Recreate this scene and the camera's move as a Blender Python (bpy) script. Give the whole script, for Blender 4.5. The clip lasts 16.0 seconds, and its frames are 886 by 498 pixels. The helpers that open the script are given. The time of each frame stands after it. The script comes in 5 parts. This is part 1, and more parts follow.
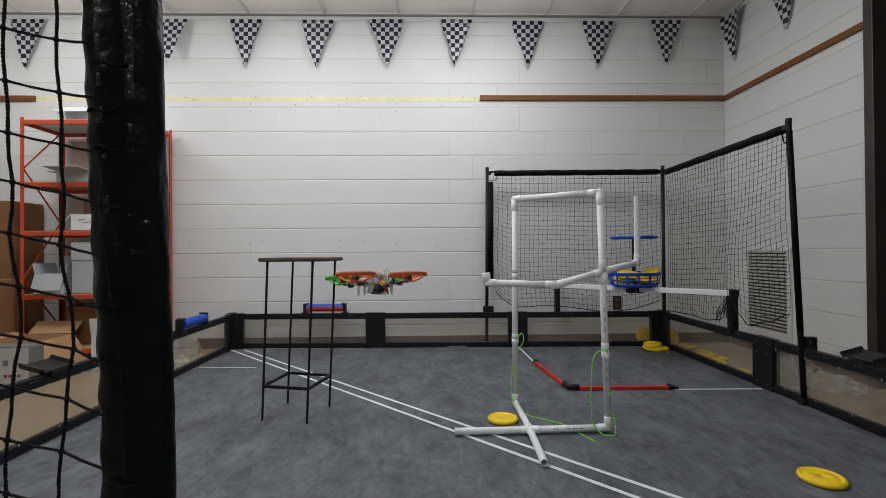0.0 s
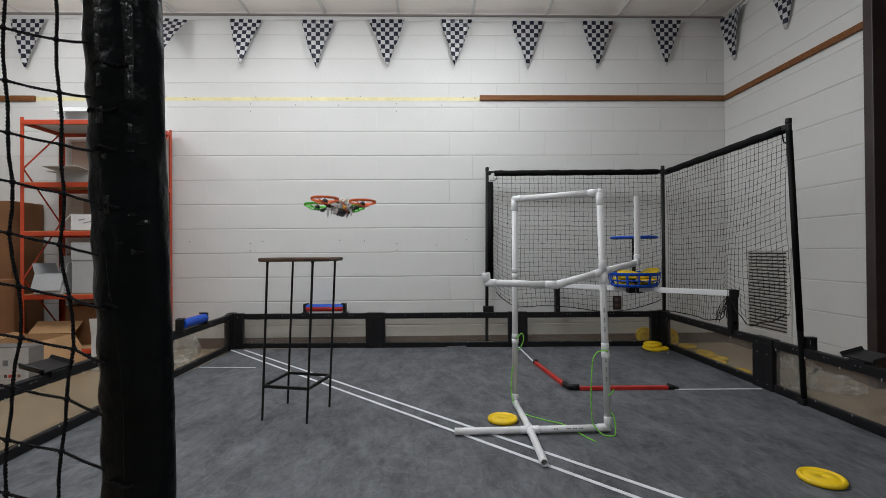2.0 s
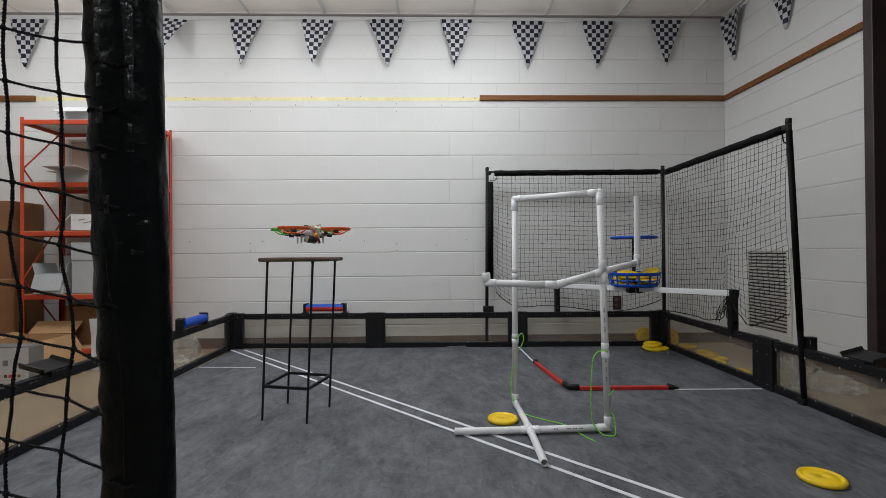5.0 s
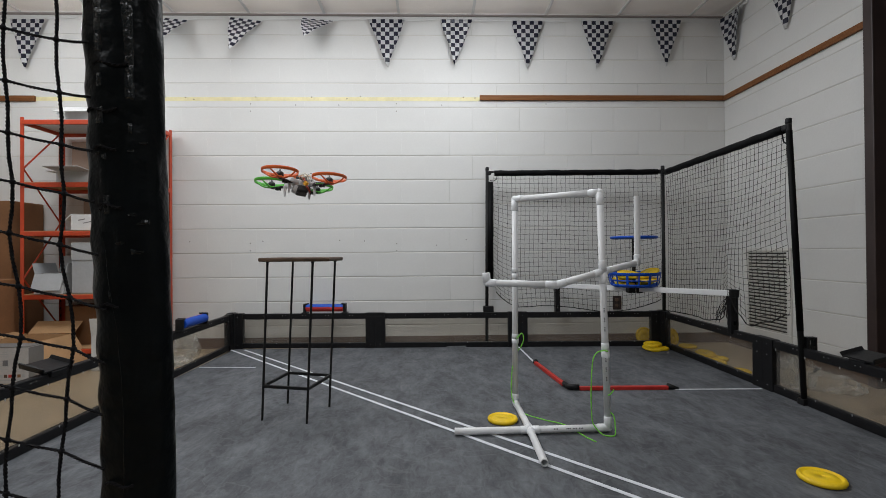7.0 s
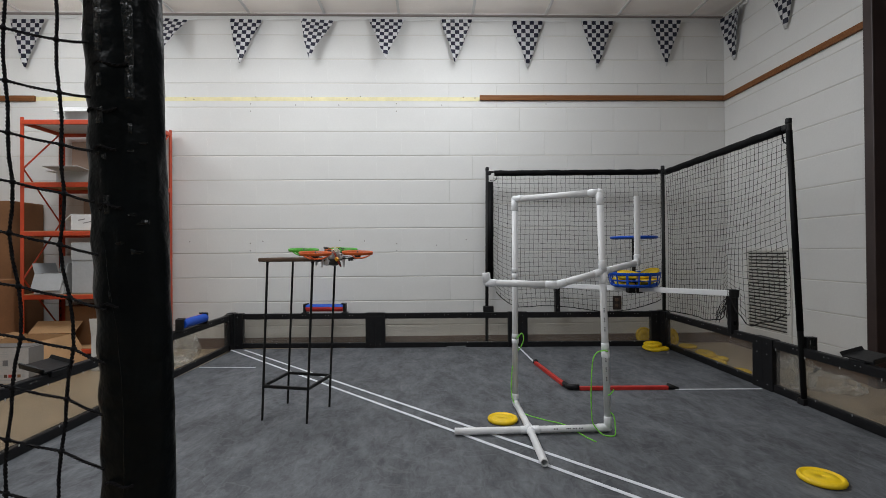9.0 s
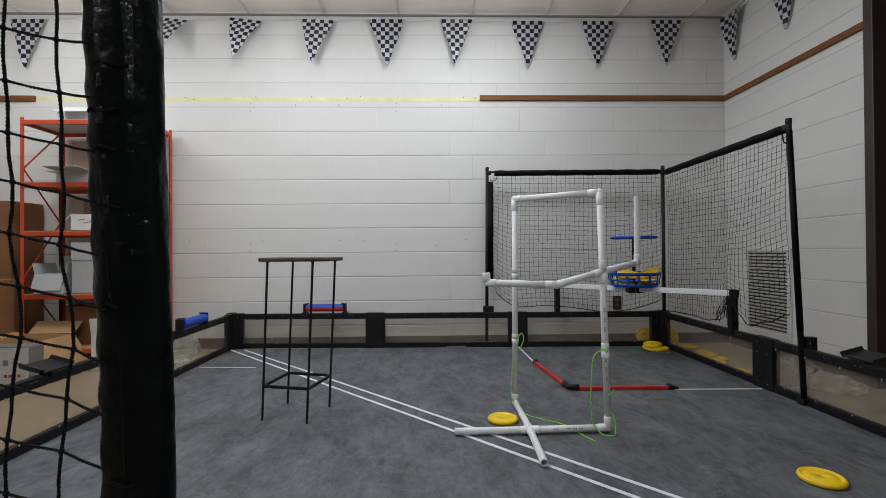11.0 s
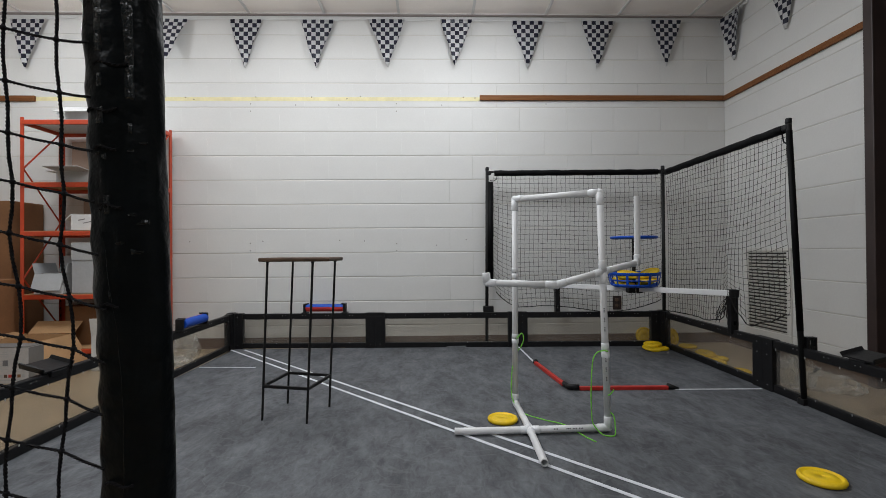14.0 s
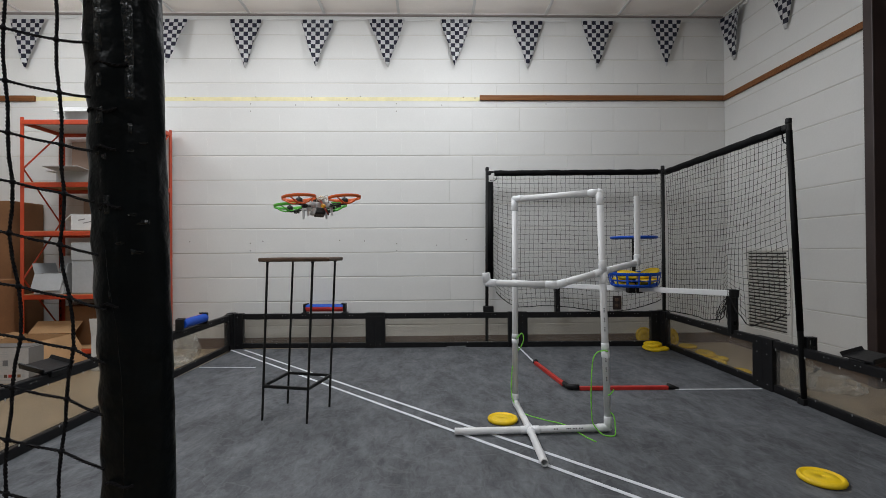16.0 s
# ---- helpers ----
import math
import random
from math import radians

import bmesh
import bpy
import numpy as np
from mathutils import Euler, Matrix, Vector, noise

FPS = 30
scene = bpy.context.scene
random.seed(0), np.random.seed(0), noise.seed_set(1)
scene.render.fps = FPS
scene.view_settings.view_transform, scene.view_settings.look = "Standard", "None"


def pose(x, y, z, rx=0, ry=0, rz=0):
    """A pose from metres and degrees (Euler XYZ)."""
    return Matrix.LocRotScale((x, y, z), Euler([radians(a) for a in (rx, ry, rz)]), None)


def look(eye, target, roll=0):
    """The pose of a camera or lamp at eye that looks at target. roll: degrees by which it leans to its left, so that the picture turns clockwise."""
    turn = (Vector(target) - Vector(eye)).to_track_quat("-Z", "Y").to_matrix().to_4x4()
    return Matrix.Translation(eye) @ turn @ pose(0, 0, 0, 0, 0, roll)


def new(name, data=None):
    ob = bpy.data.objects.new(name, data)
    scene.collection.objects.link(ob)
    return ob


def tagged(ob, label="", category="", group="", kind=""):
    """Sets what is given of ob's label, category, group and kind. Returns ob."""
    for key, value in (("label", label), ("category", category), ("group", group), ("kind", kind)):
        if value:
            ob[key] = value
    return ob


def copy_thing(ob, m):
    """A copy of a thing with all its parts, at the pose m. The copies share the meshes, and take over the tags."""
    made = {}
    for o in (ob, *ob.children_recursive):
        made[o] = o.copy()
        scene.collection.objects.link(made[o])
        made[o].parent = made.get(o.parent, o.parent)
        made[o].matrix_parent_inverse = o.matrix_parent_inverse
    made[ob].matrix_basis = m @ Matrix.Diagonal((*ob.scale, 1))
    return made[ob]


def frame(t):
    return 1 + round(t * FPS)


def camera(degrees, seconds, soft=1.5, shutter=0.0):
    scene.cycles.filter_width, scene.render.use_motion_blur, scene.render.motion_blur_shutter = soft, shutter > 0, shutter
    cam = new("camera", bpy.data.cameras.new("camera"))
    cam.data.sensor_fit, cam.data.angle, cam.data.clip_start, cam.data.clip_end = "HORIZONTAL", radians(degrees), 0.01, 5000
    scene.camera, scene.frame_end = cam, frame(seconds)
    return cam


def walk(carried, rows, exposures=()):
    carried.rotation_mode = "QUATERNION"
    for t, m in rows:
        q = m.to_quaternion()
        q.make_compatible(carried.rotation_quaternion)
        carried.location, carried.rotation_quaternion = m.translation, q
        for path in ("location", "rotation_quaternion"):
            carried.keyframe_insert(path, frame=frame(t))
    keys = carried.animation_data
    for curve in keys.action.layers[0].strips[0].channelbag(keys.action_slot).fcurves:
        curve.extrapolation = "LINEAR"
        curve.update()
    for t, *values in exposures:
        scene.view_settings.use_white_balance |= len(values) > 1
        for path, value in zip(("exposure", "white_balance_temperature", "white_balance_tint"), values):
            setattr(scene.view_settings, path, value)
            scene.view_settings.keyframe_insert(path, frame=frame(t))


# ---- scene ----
cam = camera(87.43, 16.0, 0.62, 0.18)
EYE = (0.0, 0.0, 0.78)
AIM = (0.025304, 0.999653, 0.787331)
STILL = look(EYE, AIM, -0.43)
walk(cam, [(0.0, STILL), (16.0, STILL)], [(0.0, 0.0), (16.0, 0.0)])

# ---- light: unseen fluorescent ceiling fixtures above the field and the room, with added fill lamps ----
world = bpy.data.worlds.new("world")
scene.world = world
world.use_nodes = True
world.node_tree.nodes["Background"].inputs[0].default_value = (0.8, 0.85, 0.9, 1)
world.node_tree.nodes["Background"].inputs[1].default_value = 0.02


def ceiling_lamp(x, y, sx, sy, watts):
    data = bpy.data.lights.new("ceiling_lamp", "AREA")
    data.shape, data.size, data.size_y, data.energy = "RECTANGLE", sx, sy, watts
    data.color = (0.919, 0.962, 1.005)
    lamp = new("ceiling_lamp", data)
    lamp.location = (x, y, 2.79)
    return lamp


ceiling_lamp(-3.0, 2.8, 1.2, 0.6, 7)
ceiling_lamp(-1.2, 2.8, 1.2, 0.6, 11)
ceiling_lamp(0.4, 2.8, 1.2, 0.6, 15)
ceiling_lamp(-1.1, 0.9, 0.6, 1.2, 25)
ceiling_lamp(-2.0, -1.2, 1.2, 0.6, 18)
ceiling_lamp(1.0, -1.2, 1.2, 0.6, 17)


def side_fill(x, y, watts):
    """An unseen point lamp, added to brighten the ceiling and the tops of the walls."""
    data = bpy.data.lights.new("fill_lamp", "POINT")
    data.shadow_soft_size, data.energy, data.color = 0.16, watts, (0.919, 0.962, 1.005)
    new("fill_lamp", data).location = (x, y, 2.44)


for x, watts in ((-3.0, 18.5), (-1.2, 12.5), (0.3, 16)):
    side_fill(x, 2.8, watts)


# ---- materials ----
def nodes_of(name):
    m = bpy.data.materials.new(name)
    m.use_nodes = True
    nt = m.node_tree
    return m, nt, nt.nodes["Principled BSDF"]


def mat(name, colour, rough=0.5, metal=0.0, vary=0.12, scale=6.0, bump=0.0, bump_scale=60.0, spec=0.5, second=None, island=0.0, coat=0.0, rnd=0.0):
    """A plain surface with cloudy variation at two scales and fine relief."""
    m, nt, bsdf = nodes_of(name)
    L = nt.links.new
    co = nt.nodes.new("ShaderNodeTexCoord")
    n1 = nt.nodes.new("ShaderNodeTexNoise")
    n1.inputs["Scale"].default_value, n1.inputs["Detail"].default_value = scale, 6
    n2 = nt.nodes.new("ShaderNodeTexNoise")
    n2.inputs["Scale"].default_value, n2.inputs["Detail"].default_value = bump_scale, 4
    for n in (n1, n2):
        L(co.outputs["Object"], n.inputs["Vector"])
    mix = nt.nodes.new("ShaderNodeMix")
    mix.data_type = "RGBA"
    lo = second or tuple(c * (1 - vary) for c in colour)
    hi = colour if second else tuple(min(1, c * (1 + vary)) for c in colour)
    mix.inputs["A"].default_value, mix.inputs["B"].default_value = (*lo, 1), (*hi, 1)
    add = nt.nodes.new("ShaderNodeMath")
    add.operation = "MULTIPLY_ADD"
    L(n2.outputs["Fac"], add.inputs[0])
    add.inputs[1].default_value = 0.5
    sub = nt.nodes.new("ShaderNodeMapRange")
    sub.inputs["From Min"].default_value, sub.inputs["From Max"].default_value = 0.55, 0.95
    L(n1.outputs["Fac"], add.inputs[2])
    L(add.outputs[0], sub.inputs["Value"])
    L(sub.outputs["Result"], mix.inputs["Factor"])
    out = mix.outputs["Result"]
    if rnd:
        info = nt.nodes.new("ShaderNodeObjectInfo")
        hsv = nt.nodes.new("ShaderNodeHueSaturation")
        mr = nt.nodes.new("ShaderNodeMapRange")
        mr.inputs["To Min"].default_value, mr.inputs["To Max"].default_value = 1 - rnd, 1 + rnd
        L(info.outputs["Random"], mr.inputs["Value"])
        L(mr.outputs["Result"], hsv.inputs["Value"])
        L(out, hsv.inputs["Color"])
        out = hsv.outputs["Color"]
    L(out, bsdf.inputs["Base Color"])
    rr = nt.nodes.new("ShaderNodeMapRange")
    rr.inputs["To Min"].default_value, rr.inputs["To Max"].default_value = max(0.02, rough - 0.08), min(1, rough + 0.08)
    L(n2.outputs["Fac"], rr.inputs["Value"])
    L(rr.outputs["Result"], bsdf.inputs["Roughness"])
    bsdf.inputs["Metallic"].default_value = metal
    bsdf.inputs["Specular IOR Level"].default_value = spec
    bsdf.inputs["Coat Weight"].default_value = coat
    if bump:
        b = nt.nodes.new("ShaderNodeBump")
        b.inputs["Strength"].default_value, b.inputs["Distance"].default_value = 1.0, bump
        L(n2.outputs["Fac"], b.inputs["Height"])
        L(b.outputs["Normal"], bsdf.inputs["Normal"])
    return m


def glass(name, tint, rough=0.03, alpha=0.12, body=(0.55, 0.53, 0.5), spread=0.4):
    """Thin clear sheet: mostly see-through, with a real gloss."""
    m, nt, bsdf = nodes_of(name)
    L = nt.links.new
    clear = nt.nodes.new("ShaderNodeBsdfTransparent")
    clear.inputs[0].default_value = (*tint, 1)
    mix = nt.nodes.new("ShaderNodeMixShader")
    n = nt.nodes.new("ShaderNodeTexNoise")
    n.inputs["Scale"].default_value, n.inputs["Detail"].default_value = 7, 5
    co = nt.nodes.new("ShaderNodeTexCoord")
    L(co.outputs["Object"], n.inputs["Vector"])
    mr = nt.nodes.new("ShaderNodeMapRange")
    mr.inputs["From Min"].default_value, mr.inputs["From Max"].default_value = 0.35, 0.7
    mr.inputs["To Min"].default_value, mr.inputs["To Max"].default_value = alpha * (1 - spread), alpha * (1 + spread)
    L(n.outputs["Fac"], mr.inputs["Value"])
    L(mr.outputs["Result"], mix.inputs[0])
    bsdf.inputs["Base Color"].default_value = (*body, 1)
    bsdf.inputs["Roughness"].default_value = rough
    L(clear.outputs[0], mix.inputs[1])
    L(bsdf.outputs[0], mix.inputs[2])
    L(mix.outputs[0], nt.nodes["Material Output"].inputs["Surface"])
    return m


def foam_floor_material():
    m, nt, bsdf = nodes_of("grey_foam")
    L = nt.links.new
    co = nt.nodes.new("ShaderNodeTexCoord")
    mp = nt.nodes.new("ShaderNodeMapping")
    mp.inputs["Rotation"].default_value = (0, 0, 0.45)
    mp.inputs["Scale"].default_value = (1.25, 0.62, 1.0)
    L(co.outputs["Object"], mp.inputs["Vector"])
    big = nt.nodes.new("ShaderNodeTexNoise")
    big.inputs["Scale"].default_value, big.inputs["Detail"].default_value, big.inputs["Distortion"].default_value = 6.5, 12, 0.5
    big.inputs["Roughness"].default_value = 0.68
    L(mp.outputs["Vector"], big.inputs["Vector"])
    fine = nt.nodes.new("ShaderNodeTexNoise")
    fine.inputs["Scale"].default_value, fine.inputs["Detail"].default_value = 90, 3
    L(co.outputs["Object"], fine.inputs["Vector"])
    ramp = nt.nodes.new("ShaderNodeValToRGB")
    ramp.color_ramp.elements[0].position, ramp.color_ramp.elements[0].color = 0.395, (0.056, 0.060, 0.0665, 1)
    ramp.color_ramp.elements[1].position, ramp.color_ramp.elements[1].color = 0.625, (0.147, 0.155, 0.168, 1)
    mid = nt.nodes.new("ShaderNodeTexNoise")
    mid.inputs["Scale"].default_value, mid.inputs["Detail"].default_value, mid.inputs["Roughness"].default_value = 26, 8, 0.7
    mid.inputs["Distortion"].default_value = 0.8
    L(mp.outputs["Vector"], mid.inputs["Vector"])
    both = nt.nodes.new("ShaderNodeMix")
    both.inputs["Factor"].default_value = 0.42
    L(big.outputs["Fac"], both.inputs["A"])
    L(mid.outputs["Fac"], both.inputs["B"])
    L(both.outputs["Result"], ramp.inputs["Fac"])
    # long scuff marks from dragged things
    wave = nt.nodes.new("ShaderNodeTexNoise")
    wave.inputs["Scale"].default_value, wave.inputs["Detail"].default_value, wave.inputs["Distortion"].default_value = 1.6, 3, 2.5
    L(co.outputs["Object"], wave.inputs["Vector"])
    line = nt.nodes.new("ShaderNodeMapRange")
    line.inputs["From Min"].default_value, line.inputs["From Max"].default_value = 0.488, 0.5
    pp = nt.nodes.new("ShaderNodeMath")
    pp.operation = "PINGPONG"
    pp.inputs[1].default_value = 0.5
    L(wave.outputs["Fac"], pp.inputs[0])
    L(pp.outputs[0], line.inputs["Value"])
    gain = nt.nodes.new("ShaderNodeMath")
    gain.operation = "MULTIPLY"
    gain.inputs[1].default_value = 0.26
    L(line.outputs["Result"], gain.inputs[0])
    mix = nt.nodes.new("ShaderNodeMix")
    mix.data_type = "RGBA"
    mix.inputs["B"].default_value = (0.2, 0.2, 0.21, 1)
    L(gain.outputs[0], mix.inputs["Factor"])
    L(ramp.outputs["Color"], mix.inputs["A"])
    L(mix.outputs["Result"], bsdf.inputs["Base Color"])
    bsdf.inputs["Roughness"].default_value = 0.7
    bsdf.inputs["Specular IOR Level"].default_value = 0.35
    b = nt.nodes.new("ShaderNodeBump")
    b.inputs["Strength"].default_value, b.inputs["Distance"].default_value = 0.8, 0.0015
    L(fine.outputs["Fac"], b.inputs["Height"])
    # short creases where the foam has been folded and trodden
    fold = nt.nodes.new("ShaderNodeTexNoise")
    fold.inputs["Scale"].default_value, fold.inputs["Detail"].default_value, fold.inputs["Distortion"].default_value = 4.5, 4, 1.6
    L(mp.outputs["Vector"], fold.inputs["Vector"])
    tri = nt.nodes.new("ShaderNodeMath")
    tri.operation = "PINGPONG"
    tri.inputs[1].default_value = 0.5
    L(fold.outputs["Fac"], tri.inputs[0])
    crest = nt.nodes.new("ShaderNodeMapRange")
    crest.inputs["From Min"].default_value, crest.inputs["From Max"].default_value = 0.44, 0.5
    L(tri.outputs[0], crest.inputs["Value"])
    b2 = nt.nodes.new("ShaderNodeBump")
    b2.inputs["Strength"].default_value, b2.inputs["Distance"].default_value = 0.22, 0.003
    L(crest.outputs["Result"], b2.inputs["Height"])
    L(b.outputs["Normal"], b2.inputs["Normal"])
    L(b2.outputs["Normal"], bsdf.inputs["Normal"])
    return m


def pennant_material():
    m, nt, bsdf = nodes_of("checkered_plastic_film")
    L = nt.links.new
    co = nt.nodes.new("ShaderNodeTexCoord")
    mp = nt.nodes.new("ShaderNodeMapping")
    mp.inputs["Location"].default_value = (0.5, 0.3, 0.03)
    ch = nt.nodes.new("ShaderNodeTexChecker")
    ch.inputs["Scale"].default_value = 1 / 0.0365
    ch.inputs["Color1"].default_value, ch.inputs["Color2"].default_value = (0.026, 0.027, 0.056, 1), (0.82, 0.82, 0.83, 1)
    L(co.outputs["UV"], mp.inputs["Vector"])
    L(mp.outputs["Vector"], ch.inputs["Vector"])
    L(ch.outputs["Color"], bsdf.inputs["Base Color"])
    bsdf.inputs["Roughness"].default_value = 0.28
    n = nt.nodes.new("ShaderNodeTexNoise")
    n.inputs["Scale"].default_value = 9
    L(co.outputs["Object"], n.inputs["Vector"])
    b = nt.nodes.new("ShaderNodeBump")
    b.inputs["Strength"].default_value, b.inputs["Distance"].default_value = 1, 0.004
    L(n.outputs["Fac"], b.inputs["Height"])
    L(b.outputs["Normal"], bsdf.inputs["Normal"])
    return m


def wood_material(name, dark, light, axis=(1, 12, 12), rough=0.55):
    m, nt, bsdf = nodes_of(name)
    L = nt.links.new
    co = nt.nodes.new("ShaderNodeTexCoord")
    mp = nt.nodes.new("ShaderNodeMapping")
    mp.inputs["Scale"].default_value = axis
    n = nt.nodes.new("ShaderNodeTexNoise")
    n.inputs["Scale"].default_value, n.inputs["Detail"].default_value, n.inputs["Distortion"].default_value = 5, 8, 0.6
    ramp = nt.nodes.new("ShaderNodeValToRGB")
    ramp.color_ramp.elements[0].position, ramp.color_ramp.elements[0].color = 0.3, (*dark, 1)
    ramp.color_ramp.elements[1].position, ramp.color_ramp.elements[1].color = 0.7, (*light, 1)
    L(co.outputs["Object"], mp.inputs["Vector"])
    L(mp.outputs["Vector"], n.inputs["Vector"])
    L(n.outputs["Fac"], ramp.inputs["Fac"])
    L(ramp.outputs["Color"], bsdf.inputs["Base Color"])
    bsdf.inputs["Roughness"].default_value = rough
    bsdf.inputs["Specular IOR Level"].default_value = 0.2
    b = nt.nodes.new("ShaderNodeBump")
    b.inputs["Strength"].default_value, b.inputs["Distance"].default_value = 0.6, 0.001
    L(n.outputs["Fac"], b.inputs["Height"])
    L(b.outputs["Normal"], bsdf.inputs["Normal"])
    return m


WALL_PAINT = mat("painted_block", (0.680, 0.678, 0.664), 0.5, vary=0.03, scale=3, bump=0.0003, bump_scale=85, rnd=0.005)
MORTAR = mat("painted_mortar", (0.62, 0.6, 0.56), 0.6, vary=0.04, bump=0.001, bump_scale=90)
YELLOW_STRIP = mat("old_yellow_paint", (0.80, 0.73, 0.42), 0.5, vary=0.08, scale=14)
PLUG = mat("grey_anchor_plug", (0.17, 0.15, 0.135), 0.8, vary=0.4, scale=60)
HOLE_SHADE = mat("hole_shade", (0.05, 0.045, 0.04), 0.9)
CEILING = mat("ceiling_tile", (0.91, 0.84, 0.79), 0.9, vary=0.03, scale=3, bump=0.002, bump_scale=220)
TBAR = mat("ceiling_grid", (0.68, 0.66, 0.64), 0.5, vary=0.04)
BROWN_TRIM = wood_material("brown_wood_trim", (0.15, 0.055, 0.018), (0.245, 0.103, 0.037), (0.6, 14, 14), 0.55)
DARK_BROWN = mat("dark_brown_paint", (0.045, 0.03, 0.028), 0.45, vary=0.15)
COVE = mat("brown_rubber_base", (0.13, 0.085, 0.062), 0.55, vary=0.15, scale=4)
ROOM_FLOOR = mat("tan_vinyl_floor", (0.37, 0.29, 0.195), 0.35, vary=0.12, scale=5, bump_scale=40)
FOAM = foam_floor_material()
TAPE = mat("white_tape", (0.72, 0.75, 0.78), 0.5, vary=0.08, scale=20)
BLACK = mat("black_plastic", (0.007, 0.007, 0.008), 0.45, spec=0.3, vary=0.3, scale=18, bump=0.0003)
BLACK_STEEL = mat("black_steel", (0.008, 0.008, 0.008), 0.55, spec=0.3, vary=0.25, scale=25, bump=0.0003)
BLACK_CLOTH = mat("black_vinyl_sleeve", (0.003, 0.003, 0.0035), 0.6, spec=0.12, vary=0.35, scale=22, bump=0.0022, bump_scale=26)
FINE_NET = mat("fine_black_twine", (0.016, 0.0155, 0.015), 0.8, spec=0.2, vary=0.2)
BLACK_NET = mat("black_netting", (0.006, 0.006, 0.008), 0.75, spec=0.2, vary=0.2)
CLEAR = glass("clear_polycarbonate", (0.875, 0.855, 0.815), 0.07, 0.10, (0.5, 0.48, 0.45), 0.25)
PVC = mat("white_pvc", (0.755, 0.76, 0.77), 0.32, vary=0.035, scale=10, bump_scale=40)
PVC_FIT = mat("white_pvc_fitting", (0.84, 0.855, 0.88), 0.28, vary=0.03)
INK = mat("grey_print", (0.16, 0.16, 0.17), 0.6)
GREEN_CORD = mat("lime_green_cord", (0.22, 0.72, 0.06), 0.6, vary=0.2, scale=60)
YELLOW = mat("yellow_foam", (0.86, 0.58, 0.008), 0.5, vary=0.07, scale=20, bump=0.0003)
BLUE = mat("blue_plastic", (0.003, 0.068, 0.46), 0.45, spec=0.35, vary=0.12)
RED = mat("red_plastic", (0.50, 0.030, 0.022), 0.38, vary=0.12, scale=16)
ORANGE_STEEL = mat("orange_painted_steel", (0.50, 0.058, 0.018), 0.42, vary=0.15, scale=10)
SEAT_WOOD = wood_material("worn_brown_wood", (0.045, 0.03, 0.022), (0.16, 0.10, 0.065), (2, 14, 14), 0.5)
CARD = mat("cardboard", (0.43, 0.255, 0.122), 0.8, vary=0.12, scale=6, bump=0.0005, bump_scale=120)
CARD_DARK = mat("brown_cardboard", (0.225, 0.105, 0.043), 0.75, vary=0.14, scale=4)
SHADE_CARD = mat("shade_grey_card", (0.16, 0.155, 0.15), 0.6, vary=0.12)
PRINT_BOX = mat("printed_white_card", (0.47, 0.455, 0.455), 0.6, vary=0.1, scale=12)
PINK_CARD = mat("pale_brown_cardboard", (0.36, 0.255, 0.20), 0.8, vary=0.14, scale=5, bump=0.0004, bump_scale=120)
GREY_BOX = mat("grey_painted_box", (0.40, 0.41, 0.42), 0.6, vary=0.08)
PALE_BOX = mat("pale_box_board", (0.66, 0.67, 0.67), 0.6, vary=0.06)
WHITE_METAL = mat("white_enamel", (0.66, 0.65, 0.62), 0.4, vary=0.04)
BAG = glass("clear_plastic_bag", (0.95, 0.95, 0.94), 0.12, 0.25, (0.82, 0.82, 0.81), 0.95)
GUARD_ORANGE = mat("orange_printed_plastic", (0.72, 0.125, 0.018), 0.5, vary=0.08, bump=0.0003, bump_scale=300)
GUARD_GREEN = mat("green_printed_plastic", (0.095, 0.47, 0.045), 0.5, vary=0.08, bump=0.0003, bump_scale=300)
GREY_PRINT = mat("grey_printed_plastic", (0.60, 0.60, 0.605), 0.6, vary=0.07, scale=20, bump=0.0004, bump_scale=400)
CARBON = mat("black_carbon", (0.013, 0.013, 0.014), 0.4, vary=0.2)
GOLD_PLUG = mat("yellow_plug", (0.75, 0.36, 0.02), 0.4)
WIRE_RED = mat("red_wire", (0.30, 0.035, 0.018), 0.45)
WIRE_WHITE = mat("white_wire", (0.78, 0.74, 0.64), 0.5)
PROP = glass("clear_propeller", (0.93, 0.93, 0.93), 0.2, 0.10)
PENNANT = pennant_material()
CHAIN = mat("steel_chain", (0.55, 0.55, 0.55), 0.35, metal=0.9)


# ---- shape helpers ----
def part(name, bm, material, parent=None, label="", smooth=False):
    me = bpy.data.meshes.new(name)
    bm.normal_update()
    bm.to_mesh(me)
    bm.free()
    me.materials.append(material)
    if smooth:
        for p in me.polygons:
            p.use_smooth = True
    ob = new(name, me)
    if parent is not None:
        ob.parent = parent
    return tagged(ob, label)


def thing(name, m, label, category, group="", kind=""):
    ob = new(name)
    ob.empty_display_size = 0.05
    ob.matrix_basis = m
    return tagged(ob, label, category, group, kind)


def block(bm, size, at=(0, 0, 0), turn=(0, 0, 0), bevel=0.0):
    r = bmesh.ops.create_cube(bm, size=1.0)
    vs = r["verts"]
    bmesh.ops.scale(bm, vec=size, verts=vs)
    if bevel:
        es = list({e for v in vs for e in v.link_edges})
        g = bmesh.ops.bevel(bm, geom=es, offset=bevel, segments=2, affect="EDGES", profile=0.5)
        vs = list({v for f in g["faces"] for v in f.verts} | {v for v in vs if v.is_valid})
    m = pose(*at, *turn)
    bmesh.ops.transform(bm, matrix=m, verts=vs)
    return bm


def boxed(size, at=(0, 0, 0), turn=(0, 0, 0), bevel=0.0):
    return block(bmesh.new(), size, at, turn, bevel)


